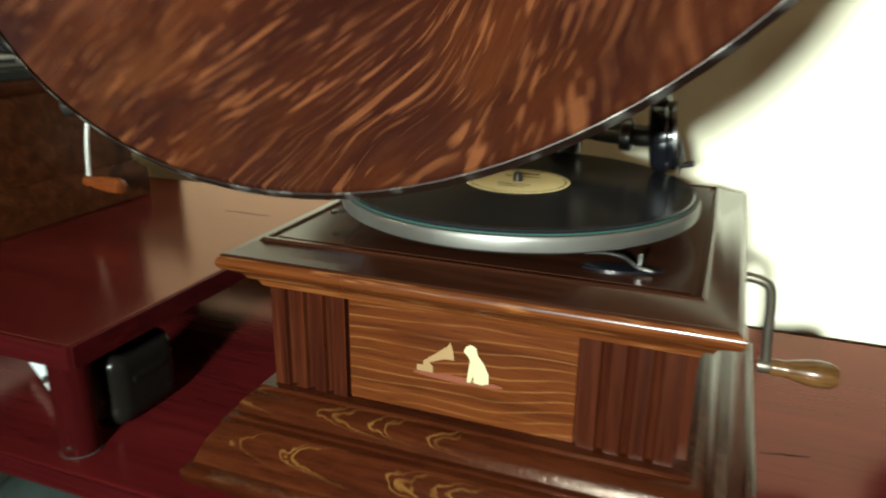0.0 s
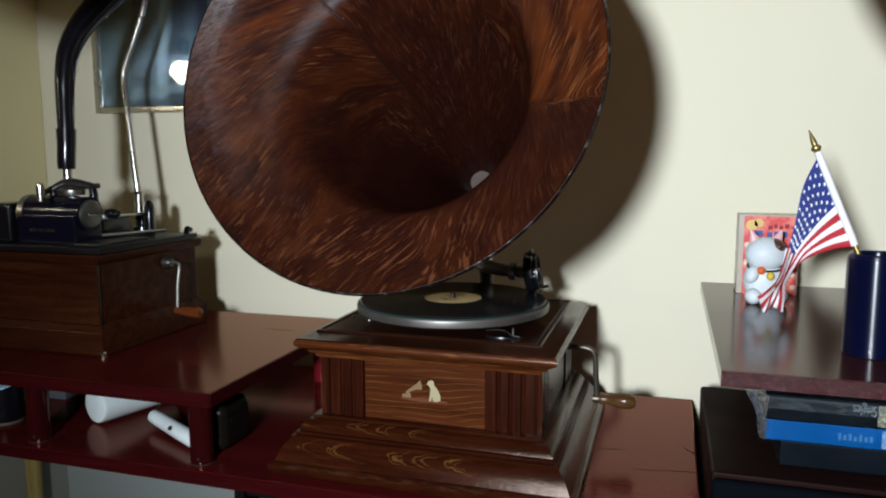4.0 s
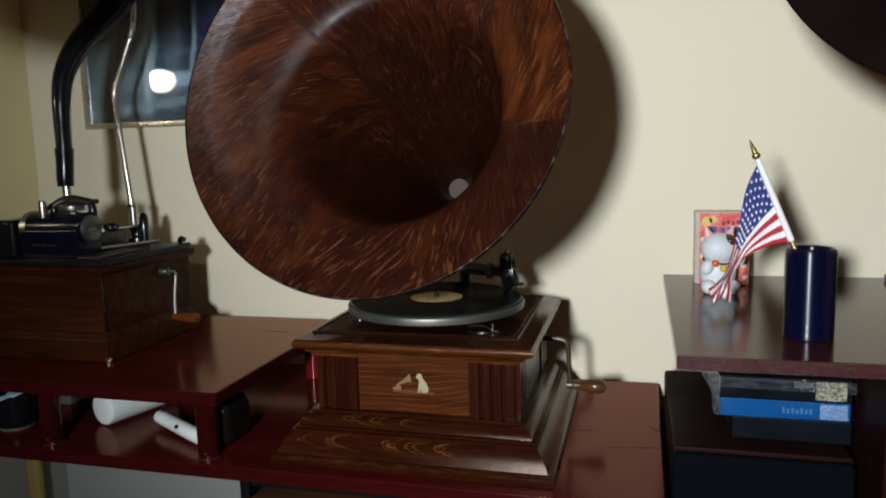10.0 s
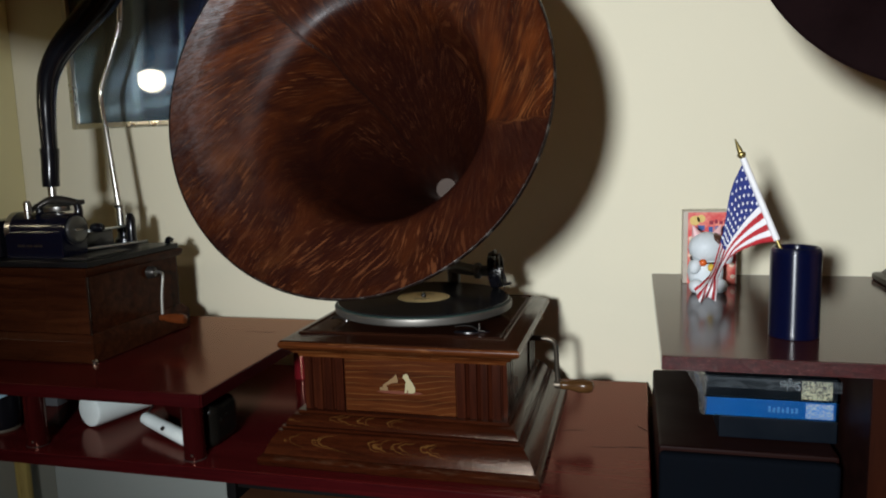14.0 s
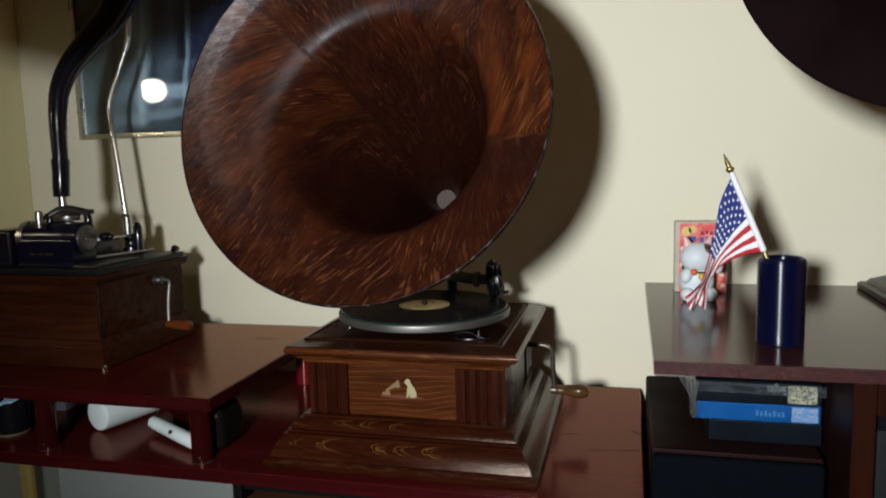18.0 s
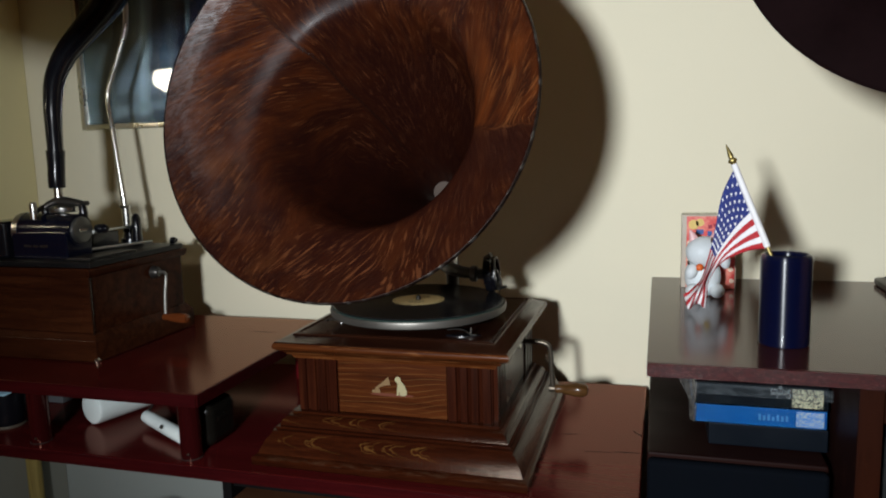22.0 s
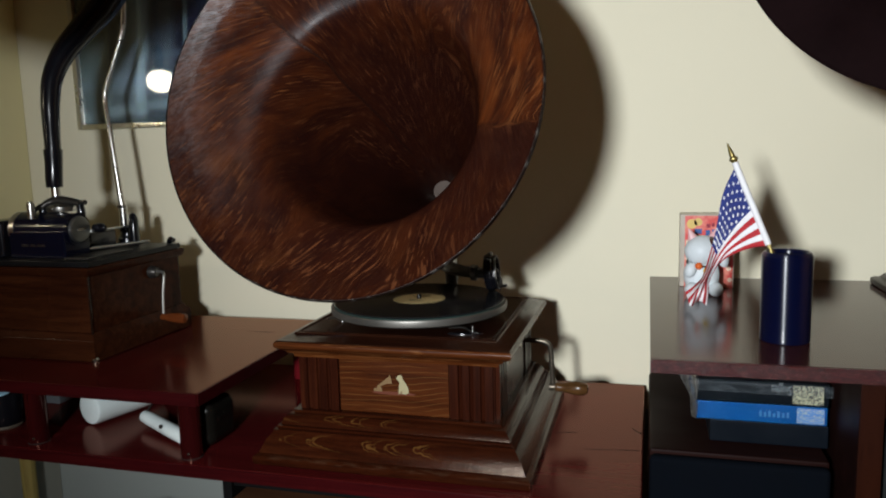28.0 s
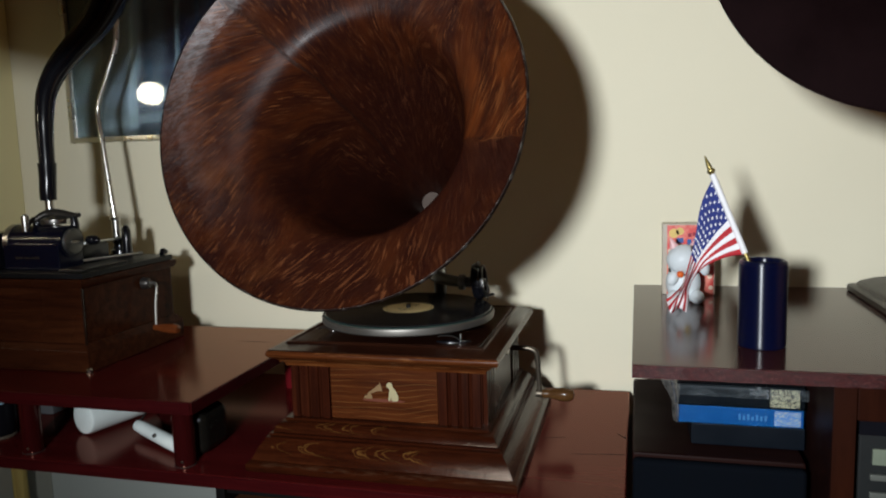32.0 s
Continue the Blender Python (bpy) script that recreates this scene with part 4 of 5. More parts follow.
    # carriage above the mandrel
    carriage = part("carriage", at(tube([(-0.712, 0.528, 1.080, 0.0045), (-0.705, 0.535, 1.087, 0.0055), (-0.692, 0.543, 1.0915, 0.0065), (-0.668, 0.545, 1.089, 0.0055), (-0.648, 0.545, 1.0855, 0.0045)], per=6, flat=1.5)), IRON, t, "dark iron reproducer carriage")
    for x, y in ((-0.712, 0.53), (-0.652, 0.545)):
        part("standard", at(tube([(x - 0.002, y, 1.060, 0.0085), (x + 0.002, y, 1.072, 0.0065), (x, y, 1.086, 0.0055)], per=5)), BLACK, carriage)
    part("lift_pin", at(lathe([(0, 1.066), (0.0054, 1.066), (0.0058, 1.088), (0.0042, 1.0925), (0, 1.0935)], 20, Matrix.Translation((-0.698, 0.494, 0)))), CHROME, carriage)
    part("lift_lever", at(tube([(-0.698, 0.494, 1.073), (-0.706, 0.51, 1.078), (-0.712, 0.528, 1.082)], 0.004, 12)), IRON, carriage)
    part("reproducer", at(lathe([(0, 1.0735), (0.021, 1.0735), (0.022, 1.076), (0.022, 1.081), (0.015, 1.0845), (0, 1.085)], 40, Matrix.Translation((-0.683, 0.540, 0)))), CHROME, carriage, "nickel reproducer head")
    part("screw_knob", at(lathe([(0, 0), (0.004, 0), (0.004, 0.008), (0, 0.009)], 14, Matrix.Translation((-0.648, 0.545, 1.087)) @ along_x)), IRON, carriage)
    part("connector", at(lathe([(0.0, 1.090), (0.0075, 1.090), (0.0078, 1.094), (0.0066, 1.096), (0.0066, 1.125), (0, 1.125)], 24, Matrix.Translation((-0.696, 0.545, 0)))), CHROME, carriage, "nickel horn connector")
    # lead screw and half-nut bracket
    part("lead_screw", at(tube([(-0.634, 0.545, 1.041), (-0.672, 0.685, 1.034)], 0.0022, 10, smooth=False)), SILVER, t)
    part("arm_knuckle", at(lathe([(0, -0.009), (0.0062, -0.009), (0.0075, -0.004), (0.0075, 0.006), (0.004, 0.012), (0, 0.012)], 20, Matrix.Translation((-0.628, 0.556, 1.045)) @ along_x)), BLACK, t)
    part("lower_rod", at(tube([(-0.655, 0.555, 1.010), (-0.615, 0.66, 1.010)], 0.0028, 10, smooth=False)), SILVER, t)
    part("tray", at(block(-0.645, -0.600, 0.495, 0.60, 1.0022, 1.0055, 0.001)), IRON, t, "dark iron tray")
    part("dog_clip", at(tube([(-0.600, 0.694, 1.003), (-0.596, 0.692, 1.010), (-0.588, 0.690, 1.008)], 0.0045, 10)), BLACK, t)
    # crane socket with the plated support rod
    sx, sy = -0.687, 0.690
    part("crane_socket", at(lathe([(0, 1.002), (0.018, 1.002), (0.017, 1.012), (0.013, 1.014), (0.011, 1.022), (0.0125, 1.026), (0.0125, 1.031), (0.009, 1.034), (0, 1.034)], 28, Matrix.Translation((sx + 0.004, sy, 0)))), BLACK, t)
    part("crane_bracket", at(tube([(sx + 0.024, sy - 0.008, 1.002, 0.010), (sx + 0.024, sy - 0.008, 1.030, 0.0088), (sx + 0.023, sy - 0.006, 1.046, 0.0082), (sx + 0.020, sy - 0.004, 1.054, 0.0055)], per=5, flat=1.3)), BLACK, t, "black iron crane bracket")
    rod = part("crane_rod", at(tube([(sx, sy, 1.045, 0.0062), (sx - 0.006, sy, 1.10, 0.0052), (sx - 0.018, sy + 0.004, 1.20, 0.0046), (sx - 0.027, sy + 0.009, 1.258, 0.0046), (sx - 0.022, sy + 0.010, 1.285, 0.0046), (sx - 0.002, sy + 0.012, 1.33, 0.0046), (sx + 0.022, sy + 0.014, 1.40, 0.0046), (sx + 0.020, sy + 0.002, 1.50, 0.0046), (sx - 0.02, sy - 0.06, 1.62, 0.0046), (sx - 0.06, 0.52, 1.70, 0.0046)], per=6)), CHROME, t, "plated horn crane rod")
    part("collar", at(lathe([(0.005, 1.067), (0.0095, 1.067), (0.0105, 1.0695), (0.0095, 1.072), (0.005, 1.072)], 24, Matrix.Translation((sx - 0.003, sy, 0)), close=True)), CHROME, rod)
    part("collar_tube", at(lathe([(0, 1.030), (0.0085, 1.030), (0.0078, 1.036), (0.0078, 1.068), (0, 1.068)], 24, Matrix.Translation((sx - 0.0015, sy, 0)))), CHROME, rod)
    # winding crank on the case side
    crank = part("crank", at(tube([(-0.590, 0.625, 0.962), (-0.574, 0.625, 0.963), (-0.5655, 0.624, 0.961), (-0.5625, 0.621, 0.953), (-0.563, 0.616, 0.925), (-0.5615, 0.611, 0.888)], 0.0023, 12)), BARE, t, "plated winding crank")
    part("boss", at(lathe([(0, 0), (0.011, 0), (0.0095, 0.008), (0.0065, 0.012), (0, 0.012)], 24, Matrix.Translation((-0.590, 0.625, 0.962)) @ along_x)), IRON, crank)
    part("knob", at(lathe([(0, -0.003), (0.0055, -0.003), (0.0062, 0.002), (0.0056, 0.006), (0.0070, 0.010), (0.0082, 0.020), (0.0086, 0.030), (0.0084, 0.038), (0.0074, 0.0425), (0, 0.0445)], 24, Matrix.Translation((-0.5615, 0.611, 0.888)) @ Matrix.Rotation(radians(2), 4, "Y") @ along_x)), KNOB_RED, crank, "turned reddish wooden knob")
    # swan-neck horn
    neck = [(-0.697, 0.545, 1.112, 0.0106), (-0.6960, 0.546, 1.14, 0.0112), (-0.6952, 0.547, 1.168, 0.0118), (-0.6975, 0.551, 1.215, 0.0130), (-0.6975, 0.554, 1.250, 0.0142), (-0.6955, 0.562, 1.288, 0.0156), (-0.6850, 0.580, 1.328, 0.0178), (-0.6620, 0.605, 1.370, 0.0208), (-0.6390, 0.630, 1.412, 0.0245), (-0.617, 0.645, 1.47, 0.030), (-0.605, 0.640, 1.55, 0.036), (-0.595, 0.60, 1.615, 0.047), (-0.575, 0.525, 1.642, 0.062)]
    part("horn_neck", at(tube(neck, per=8, steps=28)), BLACK, t, "glossy black swan neck of the horn")
    part("neck_cuff", at(tube([(-0.697, 0.545, 1.112, 0.0124), (-0.6966, 0.545, 1.125, 0.0129), (-0.6957, 0.5465, 1.150, 0.0132), (-0.6952, 0.547, 1.172, 0.0142)], per=4, steps=28)), BLACK, t, "black rubber cuff")
    # unseen bell, sized and placed so that its shadow falls on the wall
    bell = part("horn_bell", lathe([(0.060, 0.45), (0.075, 0.36), (0.10, 0.25), (0.145, 0.14), (0.21, 0.05), (0.29, 0.0), (0.293, 0.002), (0.214, 0.054), (0.149, 0.145), (0.104, 0.254), (0.079, 0.364), (0.064, 0.454)], 72, close=True), BLACK, t, "black flared horn bell, unseen, placed to shadow the wall")
    bell.matrix_local = Matrix.Translation((-ox, -oy, -SHELF)) @ horn_matrix(Vector((-0.49, 0.09, 1.597)), Vector((-0.19, 1.0, 0.10)))
    return t


CORNER = plain("dark_bead_varnish", (0.012, 0.005, 0.003), 0.15, 0.0, 0.6)
DISC = plain("tarnished_nickel", (0.16, 0.16, 0.15), 0.4, 0.9)
GILT = plain("faded_gilt", (0.020, 0.014, 0.010), 0.5, 0.3)
build_phonograph()


# ---- the framed picture ----
def build_picture():
    t = thing("framed_picture", (-0.654, BACK, 1.213), "framed dark picture behind glass in a thin silver frame", "picture")
    x0, x1, h = -0.235, 0.235, 0.66
    d = 0.017
    for name, bm in (("frame_side", block(x0, x0 + 0.011, -d, -0.001, 0, h, 0.002)), ("frame_side", block(x1 - 0.011, x1, -d, -0.001, 0, h, 0.002)), ("frame_rail", block(x0 + 0.0112, x1 - 0.0112, -d, -0.001, 0, 0.011, 0.002)), ("frame_rail", block(x0 + 0.0112, x1 - 0.0112, -d, -0.001, h - 0.011, h, 0.002))):
        part(name, bm, FRAME, t)
    part("print", block(x0 + 0.011, x1 - 0.011, -0.006, -0.003, 0.011, h - 0.011, 0), PRINT, t, "print with the glass's reflections painted in blue-grey and black")
    part("glass", block(x0 + 0.0105, x1 - 0.0105, -0.0105, -0.0085, 0.0105, h - 0.0105, 0), GLASS, t).visible_shadow = False


FRAME = plain("silver_frame", (0.62, 0.60, 0.52), 0.3, 0.9)
GLASS = Mat("picture_glass", (1, 1, 1), 0.03)
GLASS.set("Transmission Weight", 1.0)
GLASS.set("IOR", 1.5)
GLASS = GLASS.mat
PRINT = Mat("painted_reflection_print", (0.05, 0.07, 0.09), 0.5, spec=0.05)
_s = PRINT.node("ShaderNodeSeparateXYZ")
PRINT.link(PRINT.where(), _s.inputs[0])


def print_calc(kind, a, b=0.0):
    n = PRINT.tree.nodes.new("ShaderNodeMath")
    n.operation = kind
    for slot, value in zip(n.inputs, (a, b)):
        if isinstance(value, (int, float)):
            slot.default_value = value
        else:
            PRINT.link(value, slot)
    return n.outputs[0]


_drift = print_calc("MULTIPLY", print_calc("SUBTRACT", PRINT.noise(PRINT.where((6, 1, 9)), 1.0, 3), 0.5), 0.03)
_px = print_calc("ADD", print_calc("ADD", _s.outputs[0], _drift), print_calc("MULTIPLY", _s.outputs[2], -0.12))
_pz = print_calc("ADD", print_calc("ADD", _s.outputs[2], _drift), print_calc("MULTIPLY", _s.outputs[0], -0.12))
# the room's reflection, painted as upright blue-grey and near-black streaks, darker above
_c = PRINT.ramp(print_calc("ADD", print_calc("MULTIPLY", _px, 2.2), 0.5), (0.0, (0.028, 0.046, 0.050)), (0.08, (0.050, 0.080, 0.084)), (0.12, (0.095, 0.135, 0.14)), (0.14, (0.030, 0.044, 0.050)), (0.22, (0.024, 0.036, 0.044)), (0.26, (0.036, 0.056, 0.070)), (0.275, (0.12, 0.165, 0.19)), (0.305, (0.085, 0.12, 0.14)), (0.33, (0.016, 0.025, 0.036)), (0.42, (0.030, 0.044, 0.058)), (0.455, (0.008, 0.012, 0.022)), (0.485, (0.003, 0.006, 0.014)), (0.49, (0.07, 0.10, 0.11)), (0.505, (0.055, 0.082, 0.095)), (0.515, (0.006, 0.010, 0.026)), (1.0, (0.006, 0.010, 0.020)))
_c = PRINT.mix(PRINT.ramp(_s.outputs[2], (0.19, 0.0), (0.30, 0.6)), _c, (0.010, 0.016, 0.026))
# painted reflection too: pale glow bands low down, a darker ledge under them
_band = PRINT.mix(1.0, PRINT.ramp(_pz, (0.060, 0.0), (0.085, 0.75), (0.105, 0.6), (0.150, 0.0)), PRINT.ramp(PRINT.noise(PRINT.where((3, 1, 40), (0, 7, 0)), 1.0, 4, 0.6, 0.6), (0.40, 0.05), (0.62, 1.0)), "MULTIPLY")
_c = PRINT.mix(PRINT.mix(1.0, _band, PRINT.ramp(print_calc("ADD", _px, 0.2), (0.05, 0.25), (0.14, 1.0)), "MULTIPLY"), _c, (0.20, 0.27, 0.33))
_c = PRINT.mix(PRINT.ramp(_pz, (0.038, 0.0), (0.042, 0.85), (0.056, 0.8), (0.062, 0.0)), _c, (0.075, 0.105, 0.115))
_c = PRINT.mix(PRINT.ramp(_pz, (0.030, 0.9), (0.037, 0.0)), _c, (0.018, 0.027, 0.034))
PRINT.colour(_c)
PRINT = PRINT.mat
build_picture()


# ---- the cabinet at the right, with its shelf ----
def build_cabinet():
    t = thing("side_cabinet", (0.62, 0.59, 0.0), "dark brown varnished cabinet with open shelves beside the desk", "cabinet")

    def at(bm):
        bmesh.ops.transform(bm, matrix=Matrix.Translation((-0.62, -0.59, 0)), verts=bm.verts)
        return bm

    part("top_board", at(block(0.229, 1.30, 0.340, BACK - 0.004, SIDE - 0.015, SIDE, 0.0003)), BROWN, t)
    part("front_edge", at(block(0.229, 1.30, 0.3375, 0.3402, SIDE - 0.0145, SIDE - 0.0002, 0)), ROUGH_EDGE, t, "rough red-stained front edge")
    # body darker than its edging: shade on the inner face put into colour
    part("upright", at(block(0.430, 0.452, 0.3545, 0.80, 0.62, SIDE - 0.0155, 0.001)), SPEAKERWOOD, t, "upright, its shaded inner face dark by colour")
    part("edging", at(block(0.430, 0.452, 0.352, 0.3543, 0.62, SIDE - 0.0155, 0.0008)), EDGE_BROWN, t, "reddish brown edging")
    part("upright", at(block(1.27, 1.292, 0.352, 0.80, 0.02, SIDE - 0.0155, 0.002)), EDGE_BROWN, t)
    part("rail", at(block(0.4525, 1.2695, 0.352, 0.372, SIDE - 0.054, SIDE - 0.0155, 0.002)), EDGE_BROWN, t)
    part("shelf_board", at(block(0.229, 1.269, 0.352, 0.80, 0.60, 0.618, 0.002)), BROWN, t)
    part("plinth", at(block(0.229, 1.269, 0.38, 0.80, 0.02, 0.08, 0.002)), BROWN, t)
    part("upright", at(block(0.229, 0.247, 0.352, 0.80, 0.08, 0.599, 0.002)), EDGE_BROWN, t)
    part("back_board", at(block(0.4525, 1.2695, 0.802, 0.812, 0.62, SIDE - 0.0155, 0)), BROWN, t)


build_cabinet()


def build_speaker():
    t = thing("loudspeaker", (0.322, 0.60, 0.6185), "dark wooden loudspeaker box with a blue-black grille cloth", "loudspeaker")
    part("box", block(-0.093, 0.098, -0.187, 0.112, 0, 0.1885, 0.004), SPEAKERWOOD, t)
    part("grille", block(-0.0925, 0.0965, -0.203, -0.1875, 0.002, 0.1850, 0.006, 3), CLOTH, t, "blue-black cloth grille")
    return t


CLOTH = plain("blue_black_cloth", (0.0020, 0.0028, 0.0045), 1.0, scale=200, bump=0.3, spec=0.03)
build_speaker()


def lettering(text, size, material, parent):
    """Raised letters in the built-in font, as a mesh part."""
    data = bpy.data.curves.new("title", "FONT")
    data.body, data.size, data.extrude, data.offset = text, size, 0.0001, -0.00022
    ob = bpy.data.objects.new("title", data)
    me = bpy.data.meshes.new_from_object(ob)
    bpy.data.objects.remove(ob)
    me.materials.append(material)
    out = new("title", me)
    out.parent = parent
    return out


def crumpled(corners, nu, nv, depth, seed):
    """A thin creased sheet between four corners given as (x, z, y)."""
    rng = random.Random(seed)
    a, b, c, d = (Vector((x, y, z)) for x, z, y in corners)
    waves = [(rng.uniform(2, 9), rng.uniform(1, 5), rng.uniform(0, 6)) for _ in range(5)]
    bm = bmesh.new()
    rows = []
    for j in range(nv + 1):
        row = []
        for i in range(nu + 1):
            u, v = i / nu, j / nv
            p = a.lerp(b, u).lerp(d.lerp(c, u), v)
            fold = sum(abs(math.sin(k * u * 2 + q * v * 2 + o)) for k, q, o in waves) / 5 - 0.6
            row.append(bm.verts.new(p + Vector((0.4 * depth * fold, depth * fold + rng.uniform(-0.12, 0.12) * depth, 0))))
        rows.append(row)
    for j in range(nv):
        for i in range(nu):
            bm.faces.new((rows[j][i], rows[j][i + 1], rows[j + 1][i + 1], rows[j + 1][i]))
    return bm


def build_books():
    """Boxes lying on the loudspeaker, the two upper ones in plastic wrap."""
    top = 0.6185 + 0.1885
    rows = ((0.298, 0.425, 0.0265, NAVY, "dark navy boxed set lying flat on the loudspeaker"), (0.283, 0.423, 0.0215, BLUE, "bright blue boxed set in clear plastic wrap"), (0.283, 0.424, 0.026, INK, "black boxed set in clear plastic wrap with a patterned panel"))
    z = top + 0.0003
    for i, (x0, x1, h, mat, label) in enumerate(rows):
        t = thing("boxed_set", ((x0 + x1) / 2, 0.55, z), label, "book", "stack of boxed sets")
        w = (x1 - x0) / 2
        part("cover", block(-w, w, -0.1, 0.1, 0, h, 0.0015), mat, t)
        if i:
            front = Matrix.Translation((0, -0.1006, 0)) @ Matrix.Rotation(math.pi / 2, 4, "X")
            k, edge = (0.038, 0.006) if i == 2 else (0.032, 0.0035)
            part("patterned_panel", slab([(w - k, 0.002), (w - edge, 0.002), (w - edge, h - 0.002), (w - k, h - 0.002)], 0.0004, front), SPECKLE if i == 2 else WHITEPRINT, t, smooth=False)
            if i == 2:
                words = lettering("Singles", 0.0125, GREYPRINT, t)
                words.matrix_local = Matrix.Translation((w - k - 0.0012, -0.1012, h * 0.88)) @ Matrix.Rotation(math.pi / 2, 4, "X") @ Matrix.Rotation(math.pi, 4, "Z") @ Matrix.Diagonal((0.66, 1.25, 1, 1))
            n = 7 if i == 1 else 0
            for j in range(n):
                bx = w - k - 0.006 - 0.0048 * (n - j)
                tall = (0.009, 0.007, 0.009, 0.006, 0.009, 0.007, 0.008)[j] * (1 if i == 2 else 0.8)
                part("print_bar", slab([(bx, h * 0.32), (bx + 0.0026, h * 0.32), (bx + 0.0026, h * 0.32 + tall), (bx, h * 0.32 + tall)], 0.0003, front), GREYPRINT if i == 2 else FAINTPRINT, t, smooth=False)
            bm = block(-w - 0.0016, w + 0.002, -0.1030, 0.1015, -0.0001 if i == 2 else 0.0002, h + 0.0003, 0.0012)
            lean = 0.018 if i == 2 else 0.003
            part("wrap_end", crumpled([(-w - 0.001, 0.0, -0.1036), (-w - 0.006, 0.0, -0.095), (-w - 0.004 - lean, h - 0.0006, -0.070), (-w + 0.002, h - 0.0006, -0.1036)], 16, 14, 0.0011, 5 + i), FOLD, t, "cloudy crumpled end of the wrap")
            if i == 2:
                part("wrap_flap", crumpled([(-w, h * 0.50, -0.1040), (w + 0.003, h * 0.46, -0.1040), (w + 0.003, h - 0.0008, -0.1040), (-w, h - 0.0008, -0.1040)], 44, 8, 0.0007, 3), FLAP, t, "flap of the wrap, its pale sheen put into the colour")
            part("plastic_wrap", bm, WRAP, t, "crinkled clear wrap").visible_shadow = False
        z += h + 0.0006


NAVY = plain("navy_board", (0.0020, 0.0037, 0.0066), 0.5, spec=0.1)
BLUE = plain("blue_board", (0.0006, 0.036, 0.130), 0.4, spec=0.15)
INK = plain("ink_black_board", (0.0016, 0.0028, 0.0042), 0.35, spec=0.1)
GREYPRINT = plain("grey_lettering", (0.20, 0.215, 0.22), 0.5)
FAINTPRINT = plain("faint_lettering", (0.025, 0.09, 0.20), 0.5)
SPECKLE = Mat("black_and_gold_pattern", (0.3, 0.3, 0.2), 0.5)
SPECKLE.colour(SPECKLE.ramp(SPECKLE.noise(SPECKLE.where(), 420.0, 2, 0.5, 1.5), (0.45, (0.010, 0.010, 0.008)), (0.53, (0.21, 0.205, 0.130))))
SPECKLE = SPECKLE.mat
WHITEPRINT = Mat("white_and_blue_pattern", (0.5, 0.5, 0.5), 0.5)
WHITEPRINT.colour(WHITEPRINT.ramp(WHITEPRINT.noise(WHITEPRINT.where((1, 1, 3)), 300.0, 2, 0.5, 0.5), (0.48, (0.03, 0.10, 0.25)), (0.56, (0.17, 0.195, 0.21))))
WHITEPRINT = WHITEPRINT.mat
FOLD = Mat("cloudy_wrap", (0.2, 0.2, 0.19), 0.25)
FOLD.colour(FOLD.ramp(FOLD.noise(FOLD.where((1, 1, 2)), 90.0, 4, 0.65, 1.5), (0.38, (0.035, 0.038, 0.04)), (0.62, (0.26, 0.25, 0.23))))
FOLD.set("Alpha", 0.4)
FOLD = FOLD.bump(FOLD.noise(FOLD.where(), 70.0, 3), 0.7, 0.004).mat
# pale sheen of the wrap on the black set, put into colour and alpha
FLAP = Mat("wrap_sheen", (0.20, 0.23, 0.25), 0.16, 0, 0, 0.5)
FLAP.link(FLAP.ramp(FLAP.noise(FLAP.where((1, 1, 3)), 38.0, 4, 0.6, 1.2), (0.38, 0.05), (0.68, 0.22)), FLAP.bsdf.inputs["Alpha"])
FLAP = FLAP.mat
WRAP = Mat("crinkled_wrap", (1, 1, 1), 0.08)
WRAP.set("Transmission Weight", 1.0)
WRAP.set("IOR", 1.14)
WRAP.bump(WRAP.noise(WRAP.where((1, 1, 3)), 45.0, 3, 0.6, 1.0), 0.5, 0.004)
WRAP = WRAP.mat
build_books()


# ---- things on the cabinet ----
def build_cylinder():
    t = thing("cylinder_record", (0.3735, 0.441, SIDE), "glossy dark blue cylinder record standing on end", "record")
    part("cylinder", lathe([(0.0235, 0.0), (0.0258, 0.0005), (0.0263, 0.002), (0.0263, 0.004), (0.0263, 0.0935), (0.0260, 0.0965), (0.0250, 0.0990), (0.0235, 0.1003), (0.0220, 0.1000), (0.0208, 0.0985), (0.0200, 0.0960), (0.0185, 0.002), (0.0185, 0.0)], 72, close=True), CYLBLUE, t)
    # added black plug: the dark of the hollow is painted, not shaded
    part("lining", lathe([(0.0198, 0.0955), (0.0, 0.0955), (0.0, 0.088), (0.0196, 0.088)], 48), FLAT_BLACK, t, "added black plug, shade of the hollow put into colour")
    part("end_band", lathe([(0.0262, 0.0952), (0.02645, 0.0955), (0.02645, 0.0962), (0.0261, 0.0965)], 72), CYLBLUE, t)
    return t


CYLBLUE = Mat("grooved_blue_celluloid", (0.0014, 0.0024, 0.014), 0.3, 0, 0, 0.5)
CYLBLUE.colour(CYLBLUE.ramp(CYLBLUE.noise(CYLBLUE.where((40, 40, 900)), 1.0, 3), (0.3, (0.0011, 0.0019, 0.011)), (0.7, (0.0017, 0.0029, 0.017))))
_t = CYLBLUE.node("ShaderNodeTangent")
_t.direction_type, _t.axis = "RADIAL", "Z"
CYLBLUE.link(_t.outputs["Tangent"], CYLBLUE.bsdf.inputs["Tangent"])
CYLBLUE.set("Anisotropic", 0.92)
CYLBLUE.set("Anisotropic Rotation", 0.25)
CYLBLUE = CYLBLUE.mat
build_cylinder()


def build_pole():
    t = thing("wooden_pole", (-1.012, 0.735, 0.0), "pale yellow wooden pole leaning in the corner under the desk", "pole")
    part("pole", lathe([(0, 0), (0.0135, 0), (0.0145, 0.002), (0.0145, 0.70), (0.013, 0.702), (0, 0.702)], 28), PALE_WOOD, t)


build_pole()


